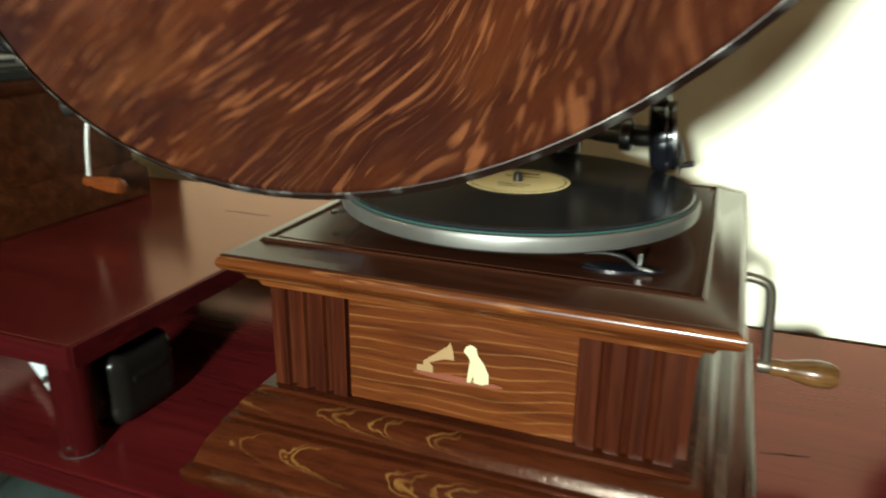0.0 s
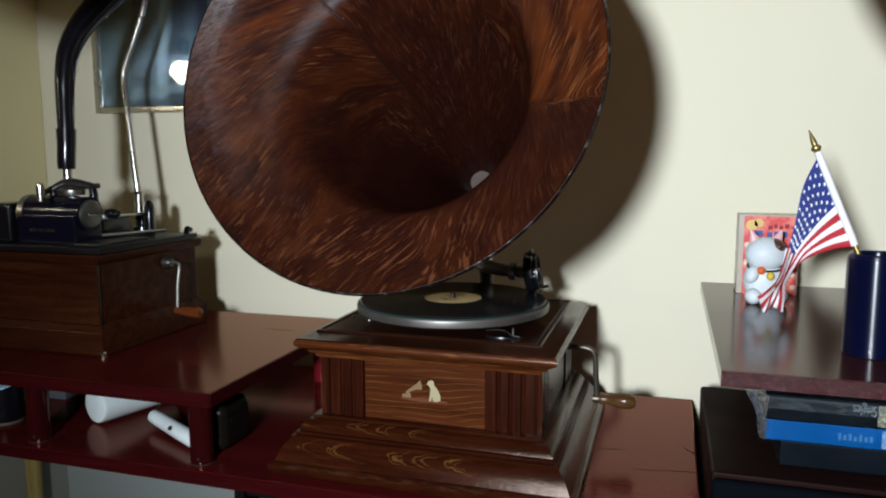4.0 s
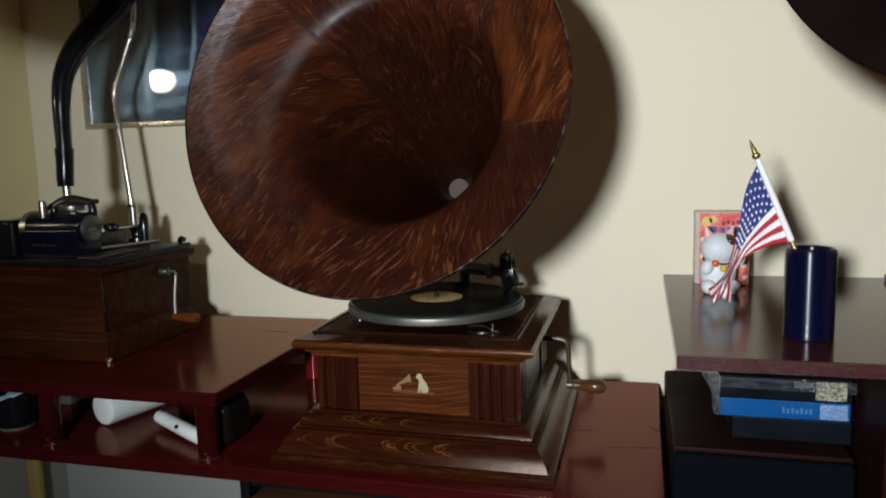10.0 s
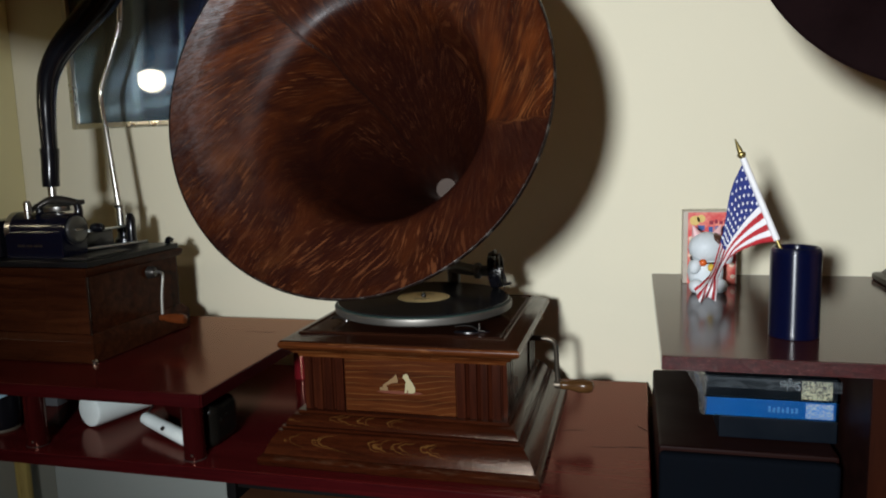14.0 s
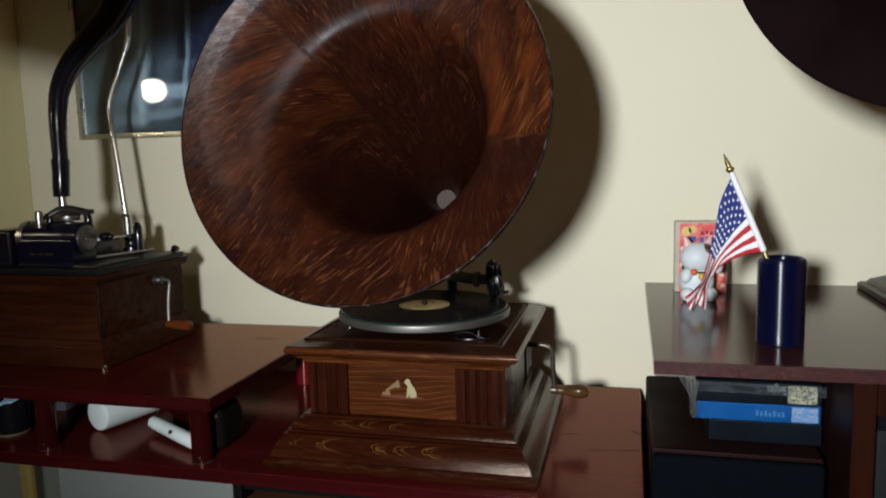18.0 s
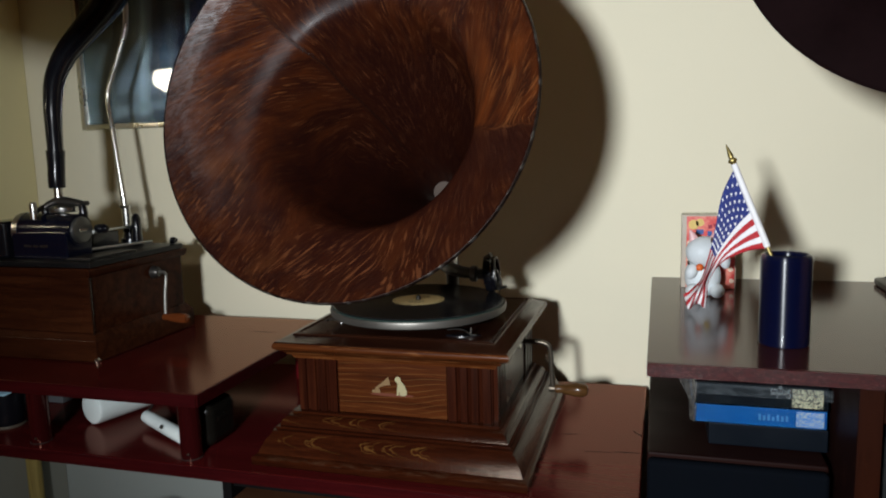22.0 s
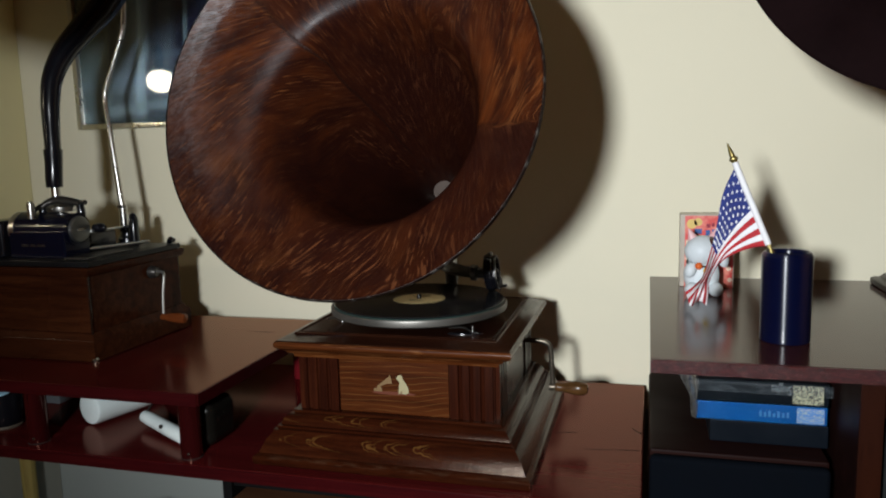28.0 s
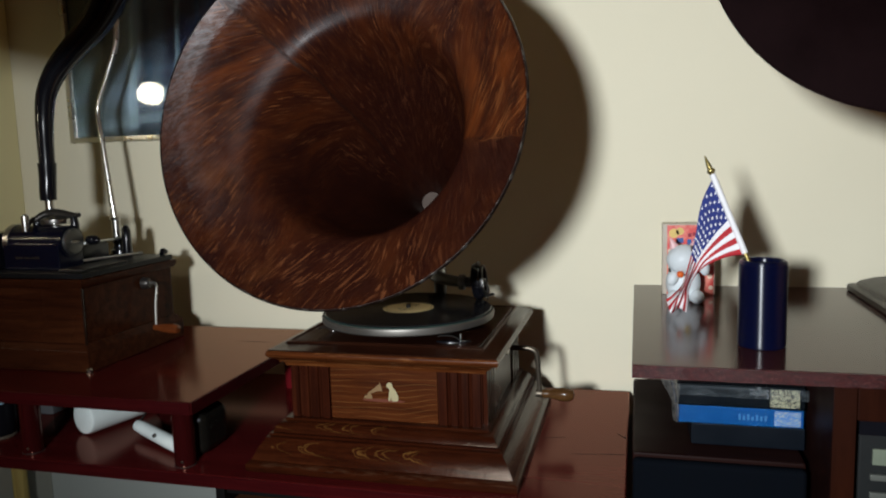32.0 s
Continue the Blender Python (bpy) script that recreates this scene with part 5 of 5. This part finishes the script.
# ---- under the raised shelf ----
WHITE = plain("white_plastic", (0.62, 0.68, 0.66), 0.4)
PALEBLUE = plain("pale_blue_card", (0.30, 0.48, 0.58), 0.5)
DARKBAG = plain("black_glaze_jar", (0.004, 0.0038, 0.0055), 0.3, 0, 0.0, spec=0.15)
GREYCASE = plain("smoky_plastic", (0.0055, 0.0048, 0.0038), 0.25, 0, 0.0, spec=0.15)


def build_roller():
    t = thing("paint_roller", (-0.590, 0.47, DESK), "small white paint roller lying under the raised shelf", "paint roller")
    m = Matrix.Rotation(radians(-16), 4, "Z") @ Matrix.Translation((0, -0.012, 0.0262)) @ Matrix.Rotation(-math.pi / 2, 4, "X")
    part("sleeve", lathe([(0, 0.0), (0.018, 0.0), (0.0240, 0.002), (0.0258, 0.006), (0.0258, 0.122), (0.0240, 0.125), (0, 0.125)], 40, m), WHITE, t)
    wire = [(0.034, 0.115, 0.024), (0.066, 0.112, 0.034), (0.080, 0.075, 0.034), (0.080, 0.035, 0.028), (0.085, 0.003, 0.017)]
    part("wire", tube(wire, 0.0016, 10), IRON, t)
    a, b = Vector((0.084, 0.004, 0.0165)), Vector((0.200, -0.054, 0.0115))
    m = Matrix.Translation(a) @ (b - a).to_track_quat("Z", "Y").to_matrix().to_4x4()
    handle = part("handle", lathe([(0, 0), (0.007, 0), (0.0090, 0.003), (0.0097, 0.02), (0.0102, 0.085), (0.0098, 0.125), (0.006, 0.134), (0, 0.135)], 28, m), WHITE, t, "white plastic handle")
    part("hanging_hole", lathe([(0, 0), (0.0032, 0), (0.0032, 0.0006), (0, 0.0006)], 16, Matrix.Translation(a.lerp(b, 0.55) + Vector((-0.004, -0.0095, 0.0060))) @ Matrix.Rotation(radians(60), 4, "X")), IRON, handle)


def build_clutter():
    t = thing("jar", (-0.7255, 0.432, DESK), "dark glossy jar with a pale foot under the raised shelf", "jar")
    part("body", lathe([(0, 0.004), (0.0225, 0.004), (0.0245, 0.007), (0.0255, 0.018), (0.0255, 0.052), (0.0235, 0.058), (0.020, 0.060), (0, 0.060)], 40), DARKBAG, t)
    part("foot", lathe([(0, 0), (0.0235, 0), (0.0245, 0.002), (0.0230, 0.0045), (0, 0.0045)], 40), plain("pale_foot", (0.07, 0.055, 0.040), 0.5), t, "pale worn foot")
    t = thing("folded_packet", (-0.7255, 0.432, DESK + 0.0605), "pale blue folded packet lying over the jar", "packet")
    bm = bmesh.new()
    flap = [[bm.verts.new((-0.026 + 0.060 * u + 0.004 * v, -0.034 + 0.052 * v, 0.0060 - (0.030 * (1 - u) + 0.010 * u) * max(0.0, 0.62 - v) + 0.0018 * math.sin(9 * u + 4 * v))) for v in (i / 8 for i in range(9))] for u in (i / 10 for i in range(11))]
    for a, b in zip(flap, flap[1:]):
        for k in range(8):
            bm.faces.new((a[k], a[k + 1], b[k + 1], b[k]))
    part("flap", bm, PALEBLUE, t).modifiers.new("thickness", "SOLIDIFY").thickness = 0.0012
    t = thing("plastic_case", (-0.372, 0.445, DESK), "smoky clear plastic case standing behind the shelf post", "case")
    part("case", block(-0.022, 0.020, -0.030, 0.040, 0, 0.064, 0.015, 5), GREYCASE, t)
    part("catch", block(0.0192, 0.0212, -0.012, 0.022, 0.036, 0.042, 0.0009), GREYCASE, t, "raised catch on the side")
    t = thing("small_grey_box", (-0.735, 0.55, DESK), "small grey box under the raised shelf", "box")
    part("carton", block(-0.02, 0.02, -0.02, 0.03, 0, 0.062, 0.002), plain("grey_card", (0.07, 0.075, 0.08), 0.5), t)


def build_bag():
    t = thing("bag", (-0.64, 0.56, 0.0), "dark grey-green cloth bag standing under the desk", "bag")
    bm = bmesh.new()
    bmesh.ops.create_uvsphere(bm, u_segments=40, v_segments=28, radius=1)
    for v in bm.verts:
        q = v.co.copy()
        k = 1 + 0.07 * noise.noise(q * 1.8) + 0.03 * noise.noise(q * 5.0)
        flat = math.copysign(abs(q.z) ** 0.75, q.z)
        v.co = Vector((q.x * 0.150 * k, q.y * 0.12 * k, 0.278 + 0.277 * flat * (1 - 0.10 * abs(q.x))))
    part("sack", bm, BAGCLOTH, t)
    part("seam", tube([(-0.100, -0.050, 0.478), (-0.04, -0.055, 0.526), (0.03, -0.055, 0.528), (0.095, -0.050, 0.484)], 0.003, 8), BAGCLOTH, t, "rolled top seam")


BAGCLOTH = plain("grey_green_cloth", (0.035, 0.045, 0.040), 0.85, vary=0.25, scale=120, bump=0.5, spec=0.1)
build_roller()
build_clutter()
build_bag()


# ---- flag, figurine and its box on the cabinet ----
RED_CLOTH = plain("red_cloth", (0.34, 0.016, 0.022), 0.75, vary=0.1, scale=300, bump=0.25)
WHITE_CLOTH = plain("white_cloth", (0.66, 0.65, 0.66), 0.75, vary=0.06, scale=300, bump=0.25)
BLUE_CLOTH = plain("blue_cloth", (0.016, 0.026, 0.14), 0.75, vary=0.15, scale=300, bump=0.25)


def build_flag():
    t = thing("small_flag", (0.358, 0.468, SIDE + 0.02), "small American flag on a brass-tipped stick standing in the cylinder", "flag")
    o = Vector((0.358, 0.468, SIDE + 0.02))
    foot, head = Vector((0.3695, 0.446, SIDE + 0.070)), Vector((0.319, 0.467, 1.134))
    part("stick", tube([tuple(foot - o), tuple(head - o)], 0.0022, 12, smooth=False), BRASS, t)
    m = Matrix.Translation(head - o) @ (head - foot).to_track_quat("Z", "Y").to_matrix().to_4x4()
    part("finial", lathe([(0, -0.004), (0.0026, -0.004), (0.0032, 0.0), (0.0048, 0.002), (0.0048, 0.004), (0.0028, 0.006), (0.0030, 0.009), (0.0020, 0.015), (0.0006, 0.0225), (0, 0.023)], 20, m), BRASS, t, "brass spear finial")
    part("sleeve", tube([tuple(foot.lerp(head, 0.28) - o), tuple(foot.lerp(head, 0.99) - o)], 0.0036, 12, smooth=False), WHITE_CLOTH, t, "white hoist sleeve")
    upper = [(0.0, 0.3205, 1.130, 0.465), (0.2, 0.3062, 1.096, 0.458), (0.4, 0.2985, 1.051, 0.456), (0.55, 0.2915, 1.0235, 0.448), (0.72, 0.2845, 1.0040, 0.440), (0.88, 0.2740, 0.9935, 0.432), (1.0, 0.2650, 0.9875, 0.428)]
    lower = [(0.0, 0.3555, 1.040, 0.454), (0.2, 0.3375, 1.036, 0.456), (0.4, 0.3130, 1.026, 0.452), (0.55, 0.3015, 1.014, 0.450), (0.72, 0.2940, 1.0010, 0.446), (0.88, 0.2945, 0.9900, 0.440), (1.0, 0.2958, 0.9820, 0.436)]
    up, lo = spline([q[1:] for q in upper], 12), spline([q[1:] for q in lower], 12)
    nu, nv = len(up) - 1, 26

    def place(i, j, lift=0.0):
        f, u = j / nv, i / nu
        a, b = Vector((up[i][0], up[i][2], up[i][1])), Vector((lo[i][0], lo[i][2], lo[i][1]))
        p = a.lerp(b, f)
        # tight pleats where the cloth is gathered, an open sagging tail below
        gathered = math.exp(-((u - 0.66) / 0.19) ** 2)
        tail = max(0.0, (u - 0.72) / 0.28)
        fold = 0.0105 * gathered * math.sin(20 * f + 2 * u) + 0.0022 * math.sin(17 * u + 4 * f) * (1 - u * 0.4) + 0.0100 * tail * math.sin(13 * f + 1)
        return p + Vector((0.002 * u * math.sin(9 * f + 2 * u), fold - lift, -0.0105 * tail * math.sin(math.pi * f ** 0.8) + 0.0016 * tail * math.sin(15 * f))) - o

    bm = bmesh.new()
    grid = [[bm.verts.new(place(i, j)) for j in range(nv + 1)] for i in range(nu + 1)]
    for i in range(nu):
        for j in range(nv):
            f = bm.faces.new((grid[i][j], grid[i + 1][j], grid[i + 1][j + 1], grid[i][j + 1]))
            stripe = j // 2
            f.material_index = 2 if stripe < 7 and i / nu < 0.40 else stripe % 2
    cloth = part("cloth", bm, [RED_CLOTH, WHITE_CLOTH, BLUE_CLOTH], t, "striped cloth with a starred blue canton")
    thick = cloth.modifiers.new("thickness", "SOLIDIFY")
    thick.thickness = 0.0004
    # stars: rows of six and five
    for row in range(9):
        n = 6 if row % 2 == 0 else 5
        for k in range(n):
            u = 0.40 * (k + (0.5 if n == 6 else 1.0)) / 6
            v = (row + 0.8) / 9.6 * 14 / nv
            i0, j0 = u * nu, v * nv
            i, j = int(i0), int(j0)
            c = place(i, j, 0.0008).lerp(place(min(i + 1, nu), j, 0.0008), i0 - i)
            c += (place(i, min(j + 1, nv), 0.0008) - place(i, j, 0.0008)) * (j0 - j)
            ex = (place(min(i + 1, nu), j) - place(i, j)).normalized()
            ey = (place(i, min(j + 1, nv)) - place(i, j)).normalized()
            bm = bmesh.new()
            bm.faces.new([bm.verts.new(c + (0.0022 if q % 2 == 0 else 0.0010) * (math.cos(q * math.pi / 5) * ex + math.sin(q * math.pi / 5) * ey)) for q in range(10)])
            part("star", bm, WHITE_CLOTH, cloth, smooth=False)


build_flag()


def ball(bm, centre, size, index=0, turn=(0, 0, 0), u=24, v=14):
    before = set(bm.faces)
    bmesh.ops.create_uvsphere(bm, u_segments=u, v_segments=v, radius=1, matrix=Matrix.Translation(centre) @ Euler([radians(a) for a in turn]).to_matrix().to_4x4() @ Matrix.Diagonal((*size, 1)))
    for f in set(bm.faces) - before:
        f.material_index = index


def build_figurine():
    bm = bmesh.new()
    ball(bm, (0, 0.004, 0.029), (0.0255, 0.021, 0.031))
    ball(bm, (0, -0.001, 0.0650), (0.0256, 0.0215, 0.0228))
    for s in (-1, 1):
        ball(bm, (s * 0.0165, -0.014, 0.0105), (0.0105, 0.0125, 0.0105))
        before = set(bm.faces)
        bmesh.ops.create_cone(bm, cap_ends=True, segments=16, radius1=0.0090, radius2=0.0012, depth=0.019, matrix=Matrix.Translation((s * 0.0158, 0.001, 0.0880)) @ Matrix.Rotation(s * radians(22), 4, "Y") @ Matrix.Diagonal((1, 0.6, 1, 1)))
        for f in set(bm.faces) - before:
            f.material_index = 4
    ball(bm, (-0.019, -0.014, 0.039), (0.0085, 0.009, 0.0115), turn=(0, 20, 0))
    ball(bm, (0.026, -0.008, 0.058), (0.0085, 0.009, 0.017), turn=(0, -14, 0))
    ball(bm, (0.0125, -0.0025, 0.0765), (0.0112, 0.0172, 0.0092), 1, (0, 34, 0))
    ring = [(0.0215 * math.cos(a), 0.000 + 0.0195 * math.sin(a), 0.0485 - 0.004 * math.sin(-a)) for a in (2 * math.pi * i / 24 for i in range(25))]
    n = len(bm.faces)
    tube(ring, 0.0014, 8, 1, bm, smooth=False)
    bm.faces.ensure_lookup_table()
    for f in bm.faces[n:]:
        f.material_index = 5
    ball(bm, (-0.009, -0.0195, 0.0455), (0.0052, 0.005, 0.0052), 2)
    ball(bm, (0.002, -0.0215, 0.0385), (0.0050, 0.005, 0.0056), 3)
    ob = part("cat_figurine", bm, [plain("white_glaze", (0.62, 0.66, 0.68), 0.5), plain("brown_glaze", (0.07, 0.03, 0.02), 0.3), plain("orange_glaze", (0.65, 0.12, 0.02), 0.3), plain("yellow_glaze", (0.62, 0.42, 0.05), 0.3), plain("pink_glaze", (0.70, 0.42, 0.42), 0.4), plain("black_glaze", (0.01, 0.01, 0.01), 0.3)], None)
    tagged(ob, "small glossy white lucky cat figurine with coloured bells", "figurine")
    ob.matrix_world = pose(0.302, 0.690, SIDE, 0, 0, 8)


build_figurine()


def build_toy_box():
    t = thing("gift_box", (0.312, 0.770, SIDE), "red printed gift box with clear plastic sides", "box")
    part("front_card", block(-0.032, 0.038, -0.0200, -0.0185, 0.0, 0.1105, 0.0004), TOYRED, t, "red card with pale printed spots")
    part("clear_box", block(-0.039, 0.040, -0.0182, 0.0210, 0.0, 0.1125, 0.0015), TOYSIDE, t, "frosted clear plastic box")
    front = Matrix.Translation((0, -0.0201, 0)) @ Matrix.Rotation(math.pi / 2, 4, "X")
    for x, z, w, h, mat in ((-0.001, 0.0920, 0.0058, 0.0058, 1), (0.0065, 0.0935, 0.0045, 0.0058, 1), (0.013, 0.0925, 0.0052, 0.0050, 1), (0.020, 0.0940, 0.0058, 0.0058, 1), (0.028, 0.0940, 0.0050, 0.0024, 1), (-0.018, 0.0830, 0.0105, 0.0075, 0), (-0.002, 0.0800, 0.0065, 0.0085, 0), (0.007, 0.0810, 0.0075, 0.0085, 0), (0.018, 0.0810, 0.0060, 0.0085, 0)):
        part("print_bar", slab([(x, z), (x + w, z), (x + w, z + h), (x, z + h)], 0.0004, front), (TOYBLUE, TOYDARK)[mat], t, smooth=False)
    for x, z, r, mat in ((-0.022, 0.098, 0.0075, 0), (-0.013, 0.101, 0.006, 0), (-0.027, 0.070, 0.004, 1), (-0.026, 0.045, 0.005, 1), (-0.024, 0.016, 0.004, 1), (0.032, 0.030, 0.004, 1), (0.031, 0.055, 0.005, 1), (-0.021, 0.058, 0.0045, 0), (0.034, 0.012, 0.0035, 1)):
        part("printed_spot", slab(oval(x, z, r, r, n=14), 0.0003, front), (TOYGOLD, TOYPALE)[mat], t, smooth=False)


TOYRED = Mat("red_printed_card", (0.55, 0.04, 0.03), 0.4)
TOYRED.colour(TOYRED.ramp(TOYRED.noise(TOYRED.where(), 60.0, 2), (0.42, (0.60, 0.035, 0.03)), (0.62, (0.70, 0.20, 0.14))))
TOYRED = TOYRED.mat
TOYSIDE = plain("frosted_plastic", (0.46, 0.40, 0.33), 0.3)
TOYBLUE = plain("blue_print", (0.03, 0.09, 0.30), 0.5)
TOYDARK = plain("dark_red_print", (0.28, 0.01, 0.03), 0.5)
TOYGOLD = plain("gold_print", (0.68, 0.48, 0.14), 0.5)
TOYPALE = plain("pale_print", (0.72, 0.55, 0.42), 0.5)
build_toy_box()


# ---- the second horn gramophone on the cabinet ----
def build_second():
    t = thing("horn_gramophone", (0.75, 0.62, SIDE), "second gramophone with a dark brown metal horn on the cabinet", "gramophone")
    x0, x1, y0, y1 = -0.115, 0.165, -0.12, 0.115
    part("base_moulding", moulding(x0, x1, y0, y1, [(0.078, 0), (0.080, 0.002), (0.080, 0.009), (0.076, 0.012), (0.070, 0.0125), (0.066, 0.018), (0.050, 0.026), (0.030, 0.032), (0.024, 0.036), (0.010, 0.040), (0.0, 0.042), (-0.01, 0.042)]), GREYWOOD, t)
    part("case", block(x0, x1, y0, y1, 0.0425, 0.135, 0.003), GREYWOOD, t)
    part("lid", moulding(x0, x1, y0, y1, [(0.0, 0.1355), (0.015, 0.137), (0.02, 0.143), (0.018, 0.150), (0.0, 0.156), (-0.01, 0.156)]), GREYWOOD, t)
    part("neck", tube([(0.02, 0.09, 0.15, 0.012), (0.02, 0.12, 0.25, 0.014), (0.00, 0.10, 0.36, 0.017), (-0.08, 0.02, 0.43, 0.022), (-0.13, -0.06, 0.45, 0.028)], per=6, steps=24), BLACKBROWN, t)
    horn = part("horn", lathe([(0.026, 0.28), (0.036, 0.22), (0.054, 0.15), (0.085, 0.085), (0.13, 0.035), (0.18, 0.008), (0.214, 0.0), (0.217, 0.0015), (0.215, 0.004), (0.182, 0.012), (0.133, 0.040), (0.089, 0.090), (0.058, 0.155), (0.040, 0.224), (0.030, 0.282)], 96, close=True), BLACKBROWN, t, "dark brown flared horn")
    horn.matrix_local = Matrix.Translation((-0.75, -0.62, -SIDE)) @ horn_matrix(Vector((0.50, 0.30, 1.402)), Vector((0.35, 0.93, -0.06)))


GREYWOOD = wood("greyed_dark_wood", (0.018, 0.014, 0.010), (0.032, 0.025, 0.018), (0.048, 0.038, 0.028), (3, 50, 50), rough=0.35, coat=0.3)
BLACKBROWN = plain("black_brown_enamel", (0.0052, 0.0024, 0.0026), 0.6, 0.0, 0.0, vary=0.3, spec=0.01)
build_second()


# ---- the stereo in the cabinet ----
def build_stereo():
    t = thing("stereo", (0.62, 0.57, 0.6185), "dark grey stereo unit with a pale display in the cabinet", "stereo")
    part("body", block(-0.158, 0.16, -0.18, 0.20, 0.0, 0.262, 0.006, 3), STEREO, t)
    part("top_trim", block(-0.1575, 0.1595, -0.186, -0.1805, 0.236, 0.2615, 0.002), BLACK, t)
    part("display", block(-0.142, -0.075, -0.184, -0.1805, 0.203, 0.221, 0.001), LCD, t, "pale green display")
    for z, w in ((0.186, 0.022), (0.166, 0.045), (0.146, 0.045)):
        part("button", block(-0.144, -0.144 + w, -0.186, -0.1805, z, z + 0.007, 0.0015), STEREOBTN, t)


STEREO = plain("grey_stereo_plastic", (0.012, 0.013, 0.013), 0.45, spec=0.2)
STEREOBTN = plain("silver_button", (0.12, 0.125, 0.11), 0.35, 0.3)
LCD = plain("pale_display", (0.13, 0.15, 0.11), 0.35)
build_stereo()


# ---- the bulb that is mirrored in the picture ----
def build_bulb():
    t = thing("light_bulb", (-1.44, -0.20, 1.42), "bare white glowing bulb hanging on a cord", "lamp")
    part("bulb", lathe([(0, -0.040), (0.02, -0.036), (0.038, -0.022), (0.0455, 0.0), (0.040, 0.020), (0.022, 0.034), (0, 0.038)], 32), GLOW, t)
    part("neck", lathe([(0, 0.034), (0.02, 0.0345), (0.016, 0.055), (0.015, 0.07), (0, 0.07)], 24), BLACK, t)
    part("socket", lathe([(0, 0.07), (0.019, 0.07), (0.02, 0.10), (0.012, 0.118), (0, 0.118)], 24), BLACK, t)
    part("cord", tube([(0, 0, 0.115), (0, 0, 1.079)], 0.003, 8, smooth=False), BLACK, t)


GLOW = Mat("glowing_glass", (1, 1, 1), 0.3)
GLOW.set("Emission Color", (1.0, 0.84, 0.56, 1))
GLOW.set("Emission Strength", 48.0)
GLOW = GLOW.mat
build_bulb()
